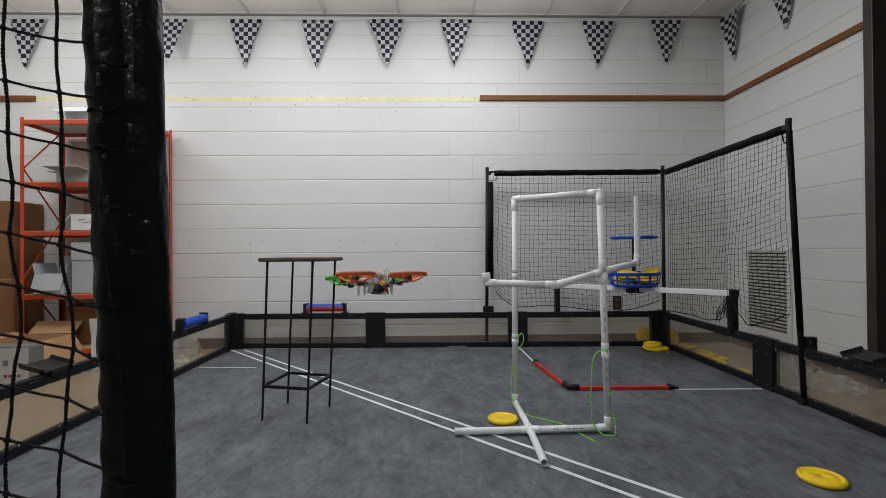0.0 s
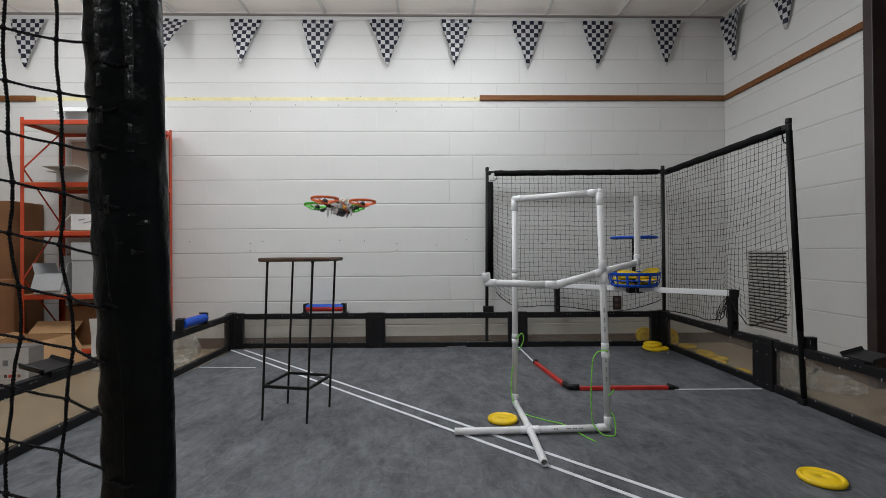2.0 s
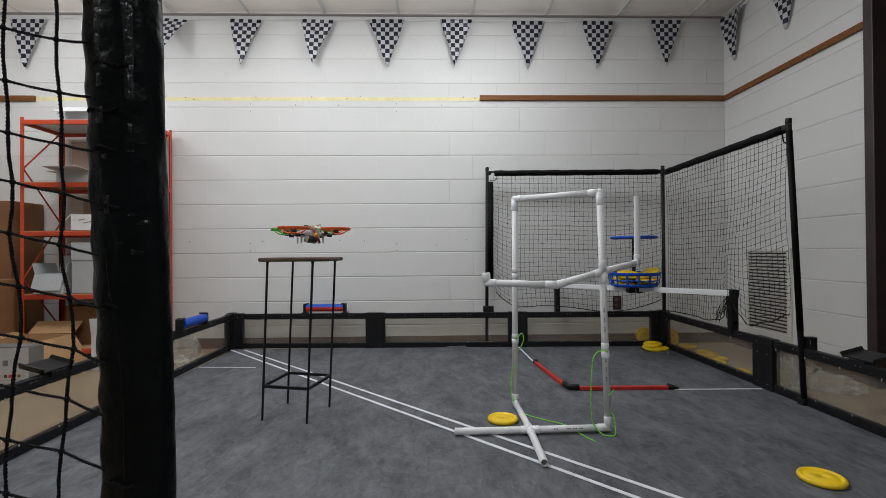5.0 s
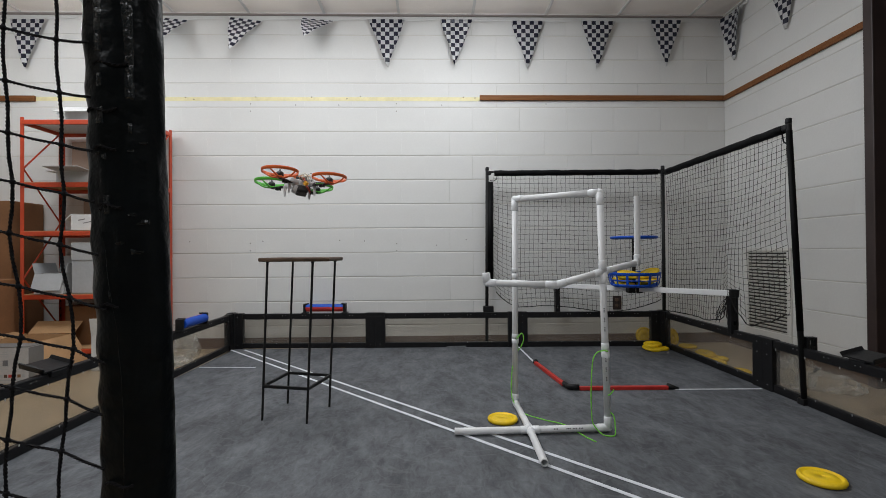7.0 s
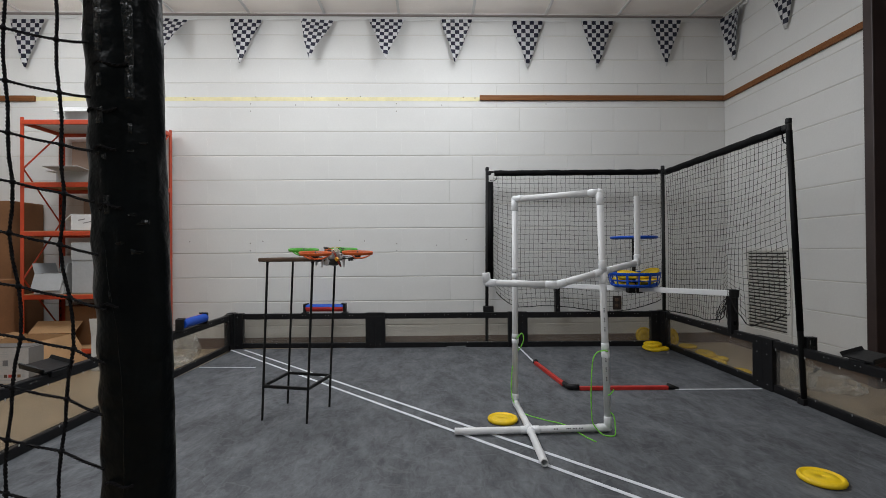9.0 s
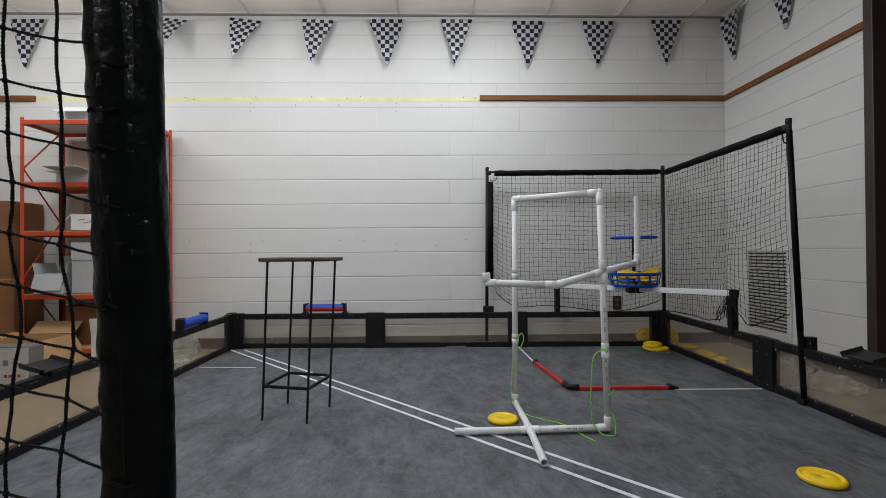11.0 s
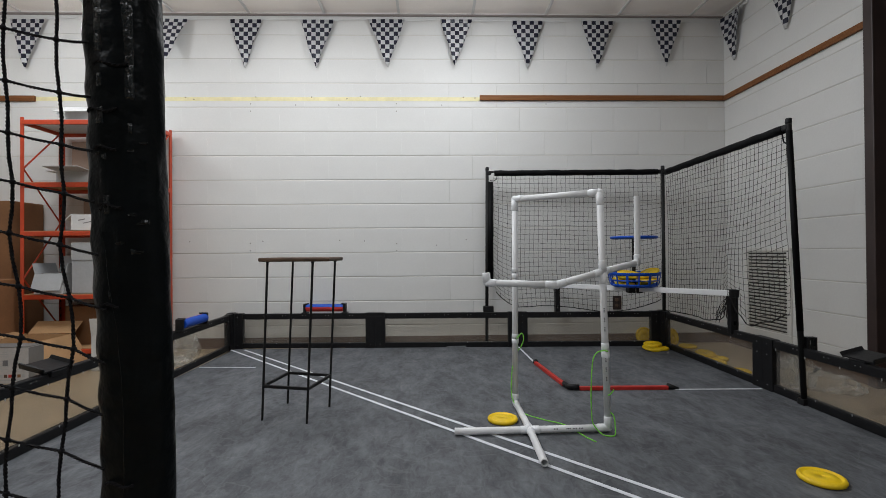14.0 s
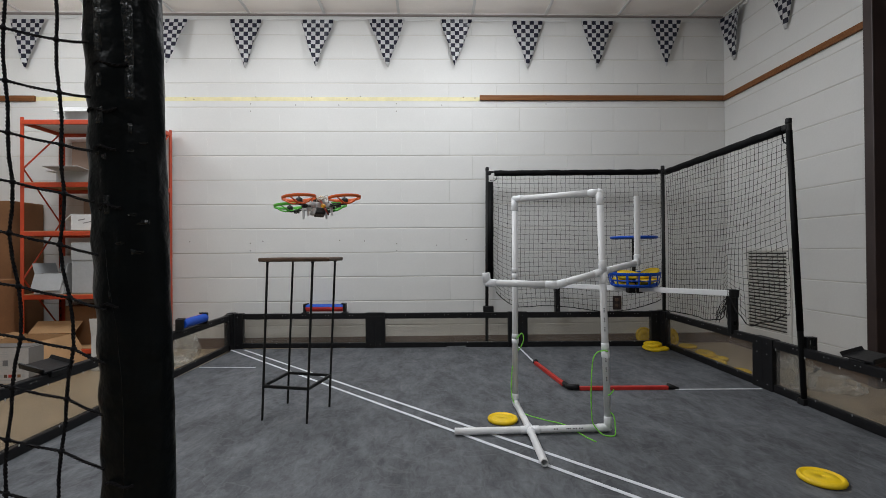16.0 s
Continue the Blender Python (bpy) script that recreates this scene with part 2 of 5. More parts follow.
def tube(bm, pts, r, seg=10, cap=True, closed=False, radii=None):
    """A round bar swept along points."""
    pts = [Vector(p) for p in pts]
    n = len(pts)
    rings = []
    up = None
    for i, p in enumerate(pts):
        if closed:
            d = pts[(i + 1) % n] - pts[i - 1]
        else:
            d = pts[min(i + 1, n - 1)] - pts[max(i - 1, 0)]
        d.normalize()
        if up is None:
            up = Vector((0, 0, 1)) if abs(d.z) < 0.9 else Vector((1, 0, 0))
        side = d.cross(up).normalized()
        up = side.cross(d).normalized()
        rr = radii[i] if radii else r
        rings.append([bm.verts.new(p + rr * (math.cos(2 * math.pi * k / seg) * side + math.sin(2 * math.pi * k / seg) * up)) for k in range(seg)])
    for i in range(n if closed else n - 1):
        a, b = rings[i], rings[(i + 1) % n]
        for k in range(seg):
            bm.faces.new((a[k], a[(k + 1) % seg], b[(k + 1) % seg], b[k]))
    if cap and not closed:
        bm.faces.new(list(reversed(rings[0])))
        bm.faces.new(rings[-1])
    return bm


def bar(p, q, r, seg=12):
    return tube(bmesh.new(), [p, q], r, seg)


def lathe(bm, profile, seg=32, at=(0, 0, 0)):
    """Turns a closed profile of (radius, height) round z."""
    rings = []
    for k in range(seg):
        a = 2 * math.pi * k / seg
        rings.append([bm.verts.new((at[0] + r * math.cos(a), at[1] + r * math.sin(a), at[2] + z)) for r, z in profile])
    for k in range(seg):
        a, b = rings[k], rings[(k + 1) % seg]
        for i in range(len(profile)):
            j = (i + 1) % len(profile)
            bm.faces.new((a[i], b[i], b[j], a[j]))
    return bm


def turned(name, bm, m, material, parent=None, label="", smooth=False):
    ob = part(name, bm, material, parent, label, smooth)
    ob.matrix_basis = m
    return ob


# ---- the room ----
BACK, RIGHT, LEFT, FRONT, TOP = 3.97, 2.565, -5.0, -5.0, 2.815


def structure(name, bm, material, label, category="wall"):
    return tagged(part(name, bm, material), label, category, kind="structure")


structure("floor", boxed((RIGHT - LEFT + 0.4, BACK - FRONT + 0.4, 0.1), ((LEFT + RIGHT) / 2, (BACK + FRONT) / 2, -0.066)), ROOM_FLOOR, "worn tan vinyl floor of the room round the field", "floor")
wall_back = structure("wall_back", boxed((RIGHT - LEFT + 0.4, 0.2, TOP + 0.2), ((LEFT + RIGHT) / 2, BACK + 0.1035, TOP / 2 - 0.05)), MORTAR, "off-white painted concrete block wall")
JAMB = 2.642
wall_right = structure("wall_right", boxed((0.2, BACK - JAMB, TOP + 0.2), (RIGHT + 0.1035, (BACK + JAMB) / 2 - 0.001, TOP / 2 - 0.05)), MORTAR, "off-white painted concrete block side wall")
# unseen walls added round the camera side; their distance tunes the bounced light
structure("wall_left", boxed((0.2, BACK - FRONT + 0.2, TOP + 0.2), (LEFT - 0.1, (BACK + FRONT) / 2, TOP / 2 - 0.05)), WALL_PAINT, "unseen off-white wall added to close the room")
structure("wall_front", boxed((RIGHT - LEFT + 0.4, 0.2, TOP + 0.2), ((LEFT + RIGHT) / 2, FRONT - 0.1, TOP / 2 - 0.05)), WALL_PAINT, "unseen off-white wall added to close the room")
structure("wall_right_front", boxed((0.2, 1.3 - FRONT, TOP + 0.2), (RIGHT + 0.1, (1.3 + FRONT) / 2, TOP / 2 - 0.05)), WALL_PAINT, "unseen off-white wall added to close the room")

# a tall dark brown door with its frame in the right wall
door = thing("door_1", pose(RIGHT, 0, 0), "dark brown painted door in a steel frame, shut", "door", kind="structure")
part("door_frame", boxed((0.16, 0.06, TOP), (0.05, JAMB - 0.03, TOP / 2 - 0.02), bevel=0.004), DARK_BROWN, door)
part("door_leaf", boxed((0.045, JAMB - 1.3 - 0.061, TOP), (0.1, (JAMB - 0.061 + 1.3) / 2, TOP / 2 - 0.02)), DARK_BROWN, door)

# ceiling of lay-in tiles
bm = bmesh.new()
TX, TY = 0.63, 1.22
x0 = -0.262 - 8 * TX
for i in range(14):
    for j in range(8):
        ax, bx = x0 + i * TX, x0 + (i + 1) * TX
        ay, by = BACK - 0.02 - (j + 1) * TY, BACK - 0.02 - j * TY
        ax, bx, ay, by = max(ax, LEFT - 0.1), min(bx, RIGHT + 0.1), max(ay, FRONT - 0.1), min(by, BACK + 0.05)
        if bx - ax > 0.05 and by - ay > 0.05:
            block(bm, (bx - ax - 0.02, by - ay - 0.02, 0.02), ((ax + bx) / 2, (ay + by) / 2, TOP + 0.017))
structure("ceiling", bm, CEILING, "suspended ceiling of pale mineral tiles", "ceiling")
bm = bmesh.new()
for i in range(15):
    if LEFT < x0 + i * TX < RIGHT:
        block(bm, (0.022, BACK - FRONT, 0.012), (x0 + i * TX, (BACK + FRONT) / 2, TOP + 0.004))
for j in range(8):
    block(bm, (RIGHT - LEFT, 0.022, 0.011), ((LEFT + RIGHT) / 2, BACK - 0.02 - j * TY, TOP + 0.0035))
structure("ceiling_grid", bm, TBAR, "white metal grid of the suspended ceiling", "ceiling")
structure("ceiling_slab", boxed((RIGHT - LEFT + 0.4, BACK - FRONT + 0.4, 0.1), ((LEFT + RIGHT) / 2, (BACK + FRONT) / 2, TOP + 0.13)), CEILING, "slab above the suspended ceiling", "ceiling")
# the back angle's dark colour paints the shadow line under the ceiling
structure("trim_angle_back", boxed((RIGHT - LEFT, 0.022, 0.014), ((LEFT + RIGHT) / 2, BACK - 0.0135, TOP - 0.004)), mat("shadow_line_angle", (0.27, 0.235, 0.22), 0.5), "wall angle below the ceiling, darkened as a shadow line", "trim")
structure("trim_angle_right", boxed((0.022, BACK - JAMB, 0.014), (RIGHT - 0.0135, (BACK + JAMB) / 2 - 0.03, TOP - 0.004)), TBAR, "white wall angle below the ceiling", "trim")

# rubber base and wooden rails
structure("baseboard_back", boxed((RIGHT - LEFT, 0.012, 0.10), ((LEFT + RIGHT) / 2, BACK - 0.0085, 0.02), bevel=0.003), COVE, "brown rubber cove base", "baseboard")
structure("baseboard_right", boxed((0.012, BACK - JAMB - 0.02, 0.11), (RIGHT - 0.0085, (BACK + JAMB) / 2 - 0.012, 0.04), bevel=0.003), COVE, "brown rubber cove base", "baseboard")
structure("trim_rail_back", boxed((RIGHT - 0.425, 0.02, 0.042), ((RIGHT + 0.425) / 2, BACK - 0.0125, 2.104), bevel=0.003), BROWN_TRIM, "brown stained wooden wall rail", "trim")
structure("trim_rail_stub", boxed((1.2, 0.02, 0.046), (-3.31 - 0.6, BACK - 0.0125, 2.095), bevel=0.003), BROWN_TRIM, "short brown stained wooden wall rail", "trim")
structure("trim_rail_right", boxed((0.02, BACK - JAMB - 0.023, 0.042), (RIGHT - 0.0125, (BACK + JAMB) / 2 - 0.0115, 2.10), bevel=0.003), BROWN_TRIM, "brown stained wooden wall rail", "trim")
structure("trim_yellow_strip", boxed((0.425 + 3.31, 0.0008, 0.034), ((0.425 - 3.31) / 2, BACK - 0.0016, 2.096)), YELLOW_STRIP, "bare yellow strip where a wall rail was taken off", "trim")


# ---- the field ----
structure("field_floor", boxed((3.52, 3.6, 0.015), (0.127, 2.03, -0.0075), (0, 0, -0.6), 0.003), FOAM, "mottled dark grey foam mat of the field", "floor")


def tape(name, p, q, w, label):
    p, q = Vector((*p, 0)), Vector((*q, 0))
    d = q - p
    ob = part(name, boxed((d.length, w, 0.0012)), TAPE)
    ob.matrix_basis = Matrix.Translation(((p + q) / 2) + Vector((0, 0, 0.0022))) @ Matrix.Rotation(math.atan2(d.y, d.x), 4, "Z")
    return tagged(ob, label, "tape line", kind="structure")


tape("tape_line_1", (-1.653, 3.829), (1.552, 0.509), 0.018, "white tape line running diagonally over the grey mat")
tape("tape_line_2", (-1.521, 3.8), (1.637, 0.559), 0.018, "white tape line running diagonally over the grey mat")
tape("tape_line_3", (-1.60, 3.236), (-1.21, 3.212), 0.014, "short white tape line at the field wall")
tape("tape_line_4", (1.36, 2.572), (1.85, 2.557), 0.014, "white tape line from the red barrier to the field wall")
tape("tape_line_5", (0.707, 3.80), (0.72, 3.21), 0.014, "white tape line behind the red barrier")

PH = 0.284


BOLT = bpy.data.meshes.new("bolt")
bm = lathe(bmesh.new(), [(0.0003, 0.0014), (0.0021, 0.0014), (0.0026, -0.001), (0.0003, -0.001)], 7)
bm.to_mesh(BOLT)
bm.free()
BOLT.materials.append(CHAIN)


def field_panel(a, b, label):
    """A wall panel between two floor points, with its inner face on the line."""
    a, b = Vector((*a, 0)), Vector((*b, 0))
    d = b - a
    n = d.length
    p = thing("field_wall_panel", Matrix.Translation(a) @ Matrix.Rotation(math.atan2(d.y, d.x), 4, "Z"), label, "field wall", "field perimeter panels")
    bm = boxed((n - 0.006, 0.032, 0.046), (n / 2, 0.017, PH - 0.023), bevel=0.004)
    part("top_rail", bm, BLACK, p)
    bm = boxed((n - 0.006, 0.032, 0.042), (n / 2, 0.017, 0.021), bevel=0.004)
    part("bottom_rail", bm, BLACK, p)
    k = 0.1
    while k < n - 0.05:
        part("clip", boxed((0.004, 0.003, 0.011), (k, -0.0005, PH - 0.046), bevel=0.001), GREY_BOX, p)
        part("clip", boxed((0.004, 0.003, 0.009), (k + 0.06, -0.0005, 0.042), bevel=0.001), GREY_BOX, p)
        k += 0.199
    for x in (0.0397, n - 0.0397):
        bm = boxed((0.079, 0.044, PH + 0.006), (x, 0.017, PH / 2), bevel=0.0008)
        br = part("end_bracket", bm, BLACK, p)
        for z in (0.032, 0.20, 0.258):
            new_bolt = new("bolt", BOLT)
            new_bolt.parent = br
            new_bolt.matrix_basis = pose(x, -0.006, z, 90)
    for u in (0.2, 0.36, 0.5, 0.66, 0.83):
        for dx in (-0.013, 0.013):
            new_bolt = new("bolt", BOLT)
            new_bolt.parent = p
            new_bolt.matrix_basis = pose(n * u + dx, -0.0002, PH - 0.016, 90)
    pane = part("clear_pane", boxed((n - 0.14, 0.003, PH - 0.084), (n / 2, 0.018, PH / 2)), CLEAR, p, "clear plastic pane with scuffs")
    pane.visible_shadow = False
    return p


BL, BR = Vector((-1.635, 3.862)), Vector((1.875, 3.752))
FL, FR = Vector((-1.585, 0.30)), Vector((1.852, 0.22))
for i in range(3):
    field_panel(BL.lerp(BR, i / 3), BL.lerp(BR, (i + 1) / 3), "black plastic field wall panel with a clear pane, below the block wall")
for i in range(3):
    field_panel(FL.lerp(BL, i / 3), FL.lerp(BL, (i + 1) / 3), "black plastic field wall panel with a clear pane, beside the shelf")
for i in range(3):
    field_panel(BR.lerp(FR, i / 3), BR.lerp(FR, (i + 1) / 3), "black plastic field wall panel with a clear pane, beside the side wall")


def corner_post(p, label):
    c = thing("corner_bracket", pose(p[0], p[1], 0), label, "bracket", "field corner brackets")
    part("plate", boxed((0.075, 0.075, PH + 0.012), (0, 0, PH / 2), bevel=0.006), BLACK, c)
    part("cap", boxed((0.05, 0.05, 0.004), (0, 0, PH + 0.007), bevel=0.0015), BLACK, c)


corner_post((-1.655, 3.885), "black corner bracket of the field wall")
corner_post((1.905, 3.775), "black corner bracket of the field wall")


# ---- discs ----
def disc(m, label, group="yellow discs"):
    """A round foam disc with a raised rim and a dished top."""
    bm = bmesh.new()
    lathe(bm, [(0.0005, 0), (0.060, 0), (0.067, 0.003), (0.070, 0.010), (0.067, 0.017), (0.061, 0.020), (0.0585, 0.0195), (0.054, 0.0145), (0.0485, 0.0140), (0.0455, 0.0170), (0.0005, 0.0170)], 40)
    ob = turned("foam_disc", bm, m, YELLOW, None, "", True)
    return tagged(ob, label, "disc", group)


first_disc = disc(pose(0.324, 2.138, 0.0), "yellow foam disc lying on the grey mat")


def more_disc(m, label):
    return tagged(copy_thing(first_disc, m), label)


more_disc(pose(1.311, 1.536, 0.0), "yellow foam disc lying alone on the grey mat")
for x, y, z, a, b, c in ((1.80, 3.625, 0, 0, 0, 20), (1.775, 3.69, 0.0208, 3, -3, 0), (1.722, 3.60, 0.006, 7, 6, 0)):
    more_disc(pose(x, y, z, a, b, c), "yellow foam disc in a pile in the field corner")
more_disc(pose(1.80, 3.90, 0.062, 80, 0, -6), "yellow foam disc leaning upright behind the field wall")
more_disc(pose(2.0, 3.82, 0.062, 76, 0, 30), "yellow foam disc leaning upright behind the field wall")
for x, y, z, a in ((2.10, 3.76, -0.015, 0), (2.075, 3.32, -0.015, 0), (2.03, 3.40, 0.005, 8), (1.985, 3.20, -0.015, 0), (1.99, 2.96, -0.015, 0)):
    more_disc(pose(x, y, z, a), "yellow foam disc on the tan floor outside the field")


# ---- stool ----
def stool():
    s = thing("bar_stool", pose(-0.65, 2.28, 0), "tall stool of thin black steel rods with a worn wooden seat", "stool")
    o = Vector((-0.65, 2.28, 0))
    feet = [Vector(v) - o for v in ((-0.798, 2.198, 0), (-0.576, 2.145, 0), (-0.524, 2.376, 0), (-0.754, 2.44, 0))]
    tops = [Vector(v) - o for v in ((-0.776, 2.215, 0.742), (-0.549, 2.160, 0.742), (-0.494, 2.392, 0.742), (-0.727, 2.455, 0.742))]
    bm = boxed((0.332, 0.28, 0.019), (0, 0, 0), (0, 0, 0), 0.006)
    seat = part("seat", bm, SEAT_WOOD, s)
    seat.matrix_basis = pose(0.017, 0.022, 0.7515, 0, 0, -2.5)
    for f, t in zip(feet, tops):
        bm = tube(bmesh.new(), [f, t], 0.0055, 10)
        leg = part("leg", bm, BLACK_STEEL, s)
        part("weld", lathe(bmesh.new(), [(0.0005, 0), (0.0062, 0), (0.009, 0.008), (0.0005, 0.008)], 10, (t.x, t.y, t.z - 0.008)), BLACK_STEEL, leg, "", True)
    ring = [f.lerp(t, 0.158 / 0.742) for f, t in zip(feet, tops)]
    for i in range(4):
        d = ring[(i + 1) % 4] - ring[i]
        ob = part("stretcher", boxed((d.length, 0.012, 0.014), bevel=0.002), BLACK_STEEL, s)
        ob.matrix_basis = Matrix.Translation((ring[i] + ring[(i + 1) % 4]) / 2) @ Matrix.Rotation(math.atan2(d.y, d.x), 4, "Z")


stool()


# ---- plastic pipe gate ----
def pipe_gate():
    o = Vector((0.416, 1.976, 0))
    g = thing("pipe_gate", Matrix.Translation(o), "white plastic pipe gate standing on crossed feet, tied with green cord", "gate")
    R, FR_ = 0.0147, 0.0169
    z0 = 0.0195

    def v(*p):
        return Vector(p) - o

    def pipe(p, q, hollow=False):
        bm = tube(bmesh.new(), [p, q], R, 18, cap=not hollow)
        if hollow:
            d = (q - p).normalized()
            tube(bm, [q, q - d * 0.06], R - 0.003, 18, cap=False)
            tube(bm, [q - d * 0.0006, q, q + d * 0.0002], R, 18, cap=False, radii=[R, R - 0.001, R - 0.003])
        return part("pipe", bm, PVC, g, "", True)

    def fitting(*runs):
        bm = bmesh.new()
        for p, q in runs:
            d = (q - p).normalized()
            tube(bm, [p, q - d * 0.004, q, q], FR_, 18, radii=[FR_, FR_, FR_ - 0.002, R])
        for p in {tuple(r[0]) for r in runs}:
            bmesh.ops.create_uvsphere(bm, u_segments=16, v_segments=10, radius=FR_, matrix=Matrix.Translation(p))
        return part("fitting", bm, PVC_FIT, g, "", True)

    c = v(0.416, 1.976, z0)
    q1, q2 = v(0.420, 2.342, z0), v(0.402, 1.663, z0)
    p1, p2 = v(0.094, 1.972, z0), v(0.757, 1.986, z0)
    t1, t2 = v(0.424, 2.334, 1.047), v(0.727, 1.978, 1.034)
    for a, b, h in ((c, q2, True), (c, p1, True), (c, q1, False), (c, p2, False), (q1, t1, False), (p2, t2, False), (t1, t2, False)):
        pipe(a, b, h)

    def toward(a, b, n):
        return a + (b - a).normalized() * n

    fitting((c, toward(c, q1, 0.042)), (c, toward(c, q2, 0.042)), (c, toward(c, p1, 0.042)), (c, toward(c, p2, 0.042)))
    fitting((q1, toward(q1, t1, 0.045)), (q1, toward(q1, c, 0.04)))
    fitting((p2, toward(p2, t2, 0.05)), (p2, toward(p2, c, 0.05)))
    fitting((t1, toward(t1, q1, 0.06)), (t1, toward(t1, t2, 0.05)))
    fitting((t2, toward(t2, p2, 0.055)), (t2, toward(t2, t1, 0.05)))
    for a, b, z, n in ((q1, t1, 0.342, 0.05), (q1, t1, 0.672, 0.055), (p2, t2, 0.352, 0.065)):
        k = (z - a.z) / (b.z - a.z)
        m = a.lerp(b, k)
        d = (b - a).normalized()
        fitting((m, m + d * n * 0.5), (m, m - d * n * 0.5))
    tee, cross = v(0.523, 1.930, 0.640), v(0.737, 1.980, 0.692)
    el, end, endtop = v(0.240, 1.996, 0.648), v(1.0, 2.226, 0.724), v(1.0, 2.224, 1.047)
    pipe(el, tee)
    pipe(tee, cross)
    pipe(cross, end)
    pipe(end, endtop, True)
    fitting((el, toward(el, tee, 0.04)), (el, el + Vector((-0.004, 0.006, 0.042))))
    fitting((tee, toward(tee, el, 0.045)), (tee, toward(tee, cross, 0.045)))
    fitting((cross, toward(cross, tee, 0.045)), (cross, toward(cross, end, 0.045)), (cross, cross + Vector((0, 0, 0.05))), (cross, cross + Vector((0.001, 0, -0.05))))
    fitting((end, toward(end, cross, 0.04)), (end, toward(end, endtop, 0.04)))
    for z in (0.676, 0.345):
        part("screw", lathe(bmesh.new(), [(0.0003, 0.001), (0.0026, 0.001), (0.0032, -0.001), (0.0003, -0.001)], 10), INK, g, "dark screw head").matrix_basis = Matrix.Translation(v(0.4215, 2.3375 - 0.0172, z)) @ Matrix.Rotation(radians(90), 4, "X")
    # faint factory print on the pipes, as bars
    for a, b, ks in ((p2, t2, (0.42, 0.46, 0.50, 0.21, 0.25, 0.29)), (c, p2, (0.48, 0.56, 0.64, 0.32))):
        for k in ks:
            m = a.lerp(b, k)
            d = (b - a).normalized()
            for j in (-1, 0, 1):
                ob = part("print_mark", boxed((0.0042, 0.0015, 0.0055 - 0.0012 * (j == 0))), INK, g)
                if abs(d.z) > 0.5:
                    ob.matrix_basis = Matrix.Translation(m + Vector((-0.004, -R + 0.0005, 0)) + d * 0.0068 * j) @ Matrix.Rotation(radians(90), 4, "Y")
                else:
                    ob.matrix_basis = Matrix.Translation(m + Vector((0, -R + 0.0012, 0.005)) + d * 0.0068 * j)

    def cord(pts):
        pts = [Vector(p) - o for p in pts]
        out = []
        for i in range(len(pts) - 1):
            p0, p1_, p2_, p3 = pts[max(i - 1, 0)], pts[i], pts[i + 1], pts[min(i + 2, len(pts) - 1)]
            for s in range(6):
                t = s / 6
                out.append(0.5 * ((2 * p1_) + (p2_ - p0) * t + (2 * p0 - 5 * p1_ + 4 * p2_ - p3) * t * t + (3 * p1_ - p0 - 3 * p2_ + p3) * t ** 3))
        out.append(pts[-1])
        part("cord", tube(bmesh.new(), out, 0.0026, 7), GREEN_CORD, g, "thin lime green cord", True)

    cord([(0.424, 2.318, 0.34), (0.45, 2.318, 0.371), (0.46, 2.318, 0.342), (0.444, 2.318, 0.30), (0.426, 2.354, 0.26), (0.404, 2.335, 0.185), (0.4005, 2.325, 0.05), (0.436, 2.236, 0.004), (0.509, 2.141, 0.003), (0.593, 2.067, 0.003), (0.641, 1.93, 0.003), (0.667, 1.88, 0.003)])
    cord([(0.752, 1.964, 0.352), (0.728, 1.964, 0.355), (0.703, 1.966, 0.345), (0.686, 1.967, 0.307), (0.678, 1.967, 0.186), (0.68, 1.967, 0.076), (0.69, 1.967, 0.036), (0.715, 1.945, 0.008), (0.738, 1.935, 0.003), (0.768, 1.94, 0.004), (0.778, 1.96, 0.03), (0.776, 1.968, 0.072), (0.762, 1.968, 0.09)])
    cord([(0.752, 1.97, 0.162), (0.764, 1.968, 0.17), (0.777, 1.968, 0.187)])


pipe_gate()


# ---- red barrier on the mat ----
def barrier():
    b = thing("floor_barrier", pose(0.778, 2.60, 0), "low red plastic barrier bar bent round a corner on the mat", "barrier")
    o = Vector((0.778, 2.60, 0))
    pts = [Vector((0.716, 3.194, 0.018)) - o, Vector((0.763, 2.665, 0.018)) - o, Vector((0.825, 2.590, 0.018)) - o, Vector((1.325, 2.580, 0.018)) - o]
    for p, q in ((pts[0], pts[1]), (pts[2], pts[3])):
        d = q - p
        ob = part("barrier_bar", boxed((d.length, 0.024, 0.021), (0, 0, -0.0073), bevel=0.003), RED, b)
        ob.matrix_basis = Matrix.Translation((p + q) / 2) @ Matrix.Rotation(math.atan2(d.y, d.x), 4, "Z")
    mid = Vector((-0.007, 0.0, 0.018))
    part("elbow", tube(bmesh.new(), [pts[1], pts[1].lerp(mid, 0.6), mid, mid.lerp(pts[2], 0.5), pts[2]], 0.0155, 14), BLACK, b, "black elbow", True)
    for p, q in ((pts[0], Vector((-0.001, 0.04, -0.012))), (pts[3], Vector((0.06, -0.002, -0.012)))):
        part("end_foot", tube(bmesh.new(), [p, p + q], 0.0, 14, radii=[0.0185, 0.006]), BLACK, b, "black tapered foot", True)


barrier()


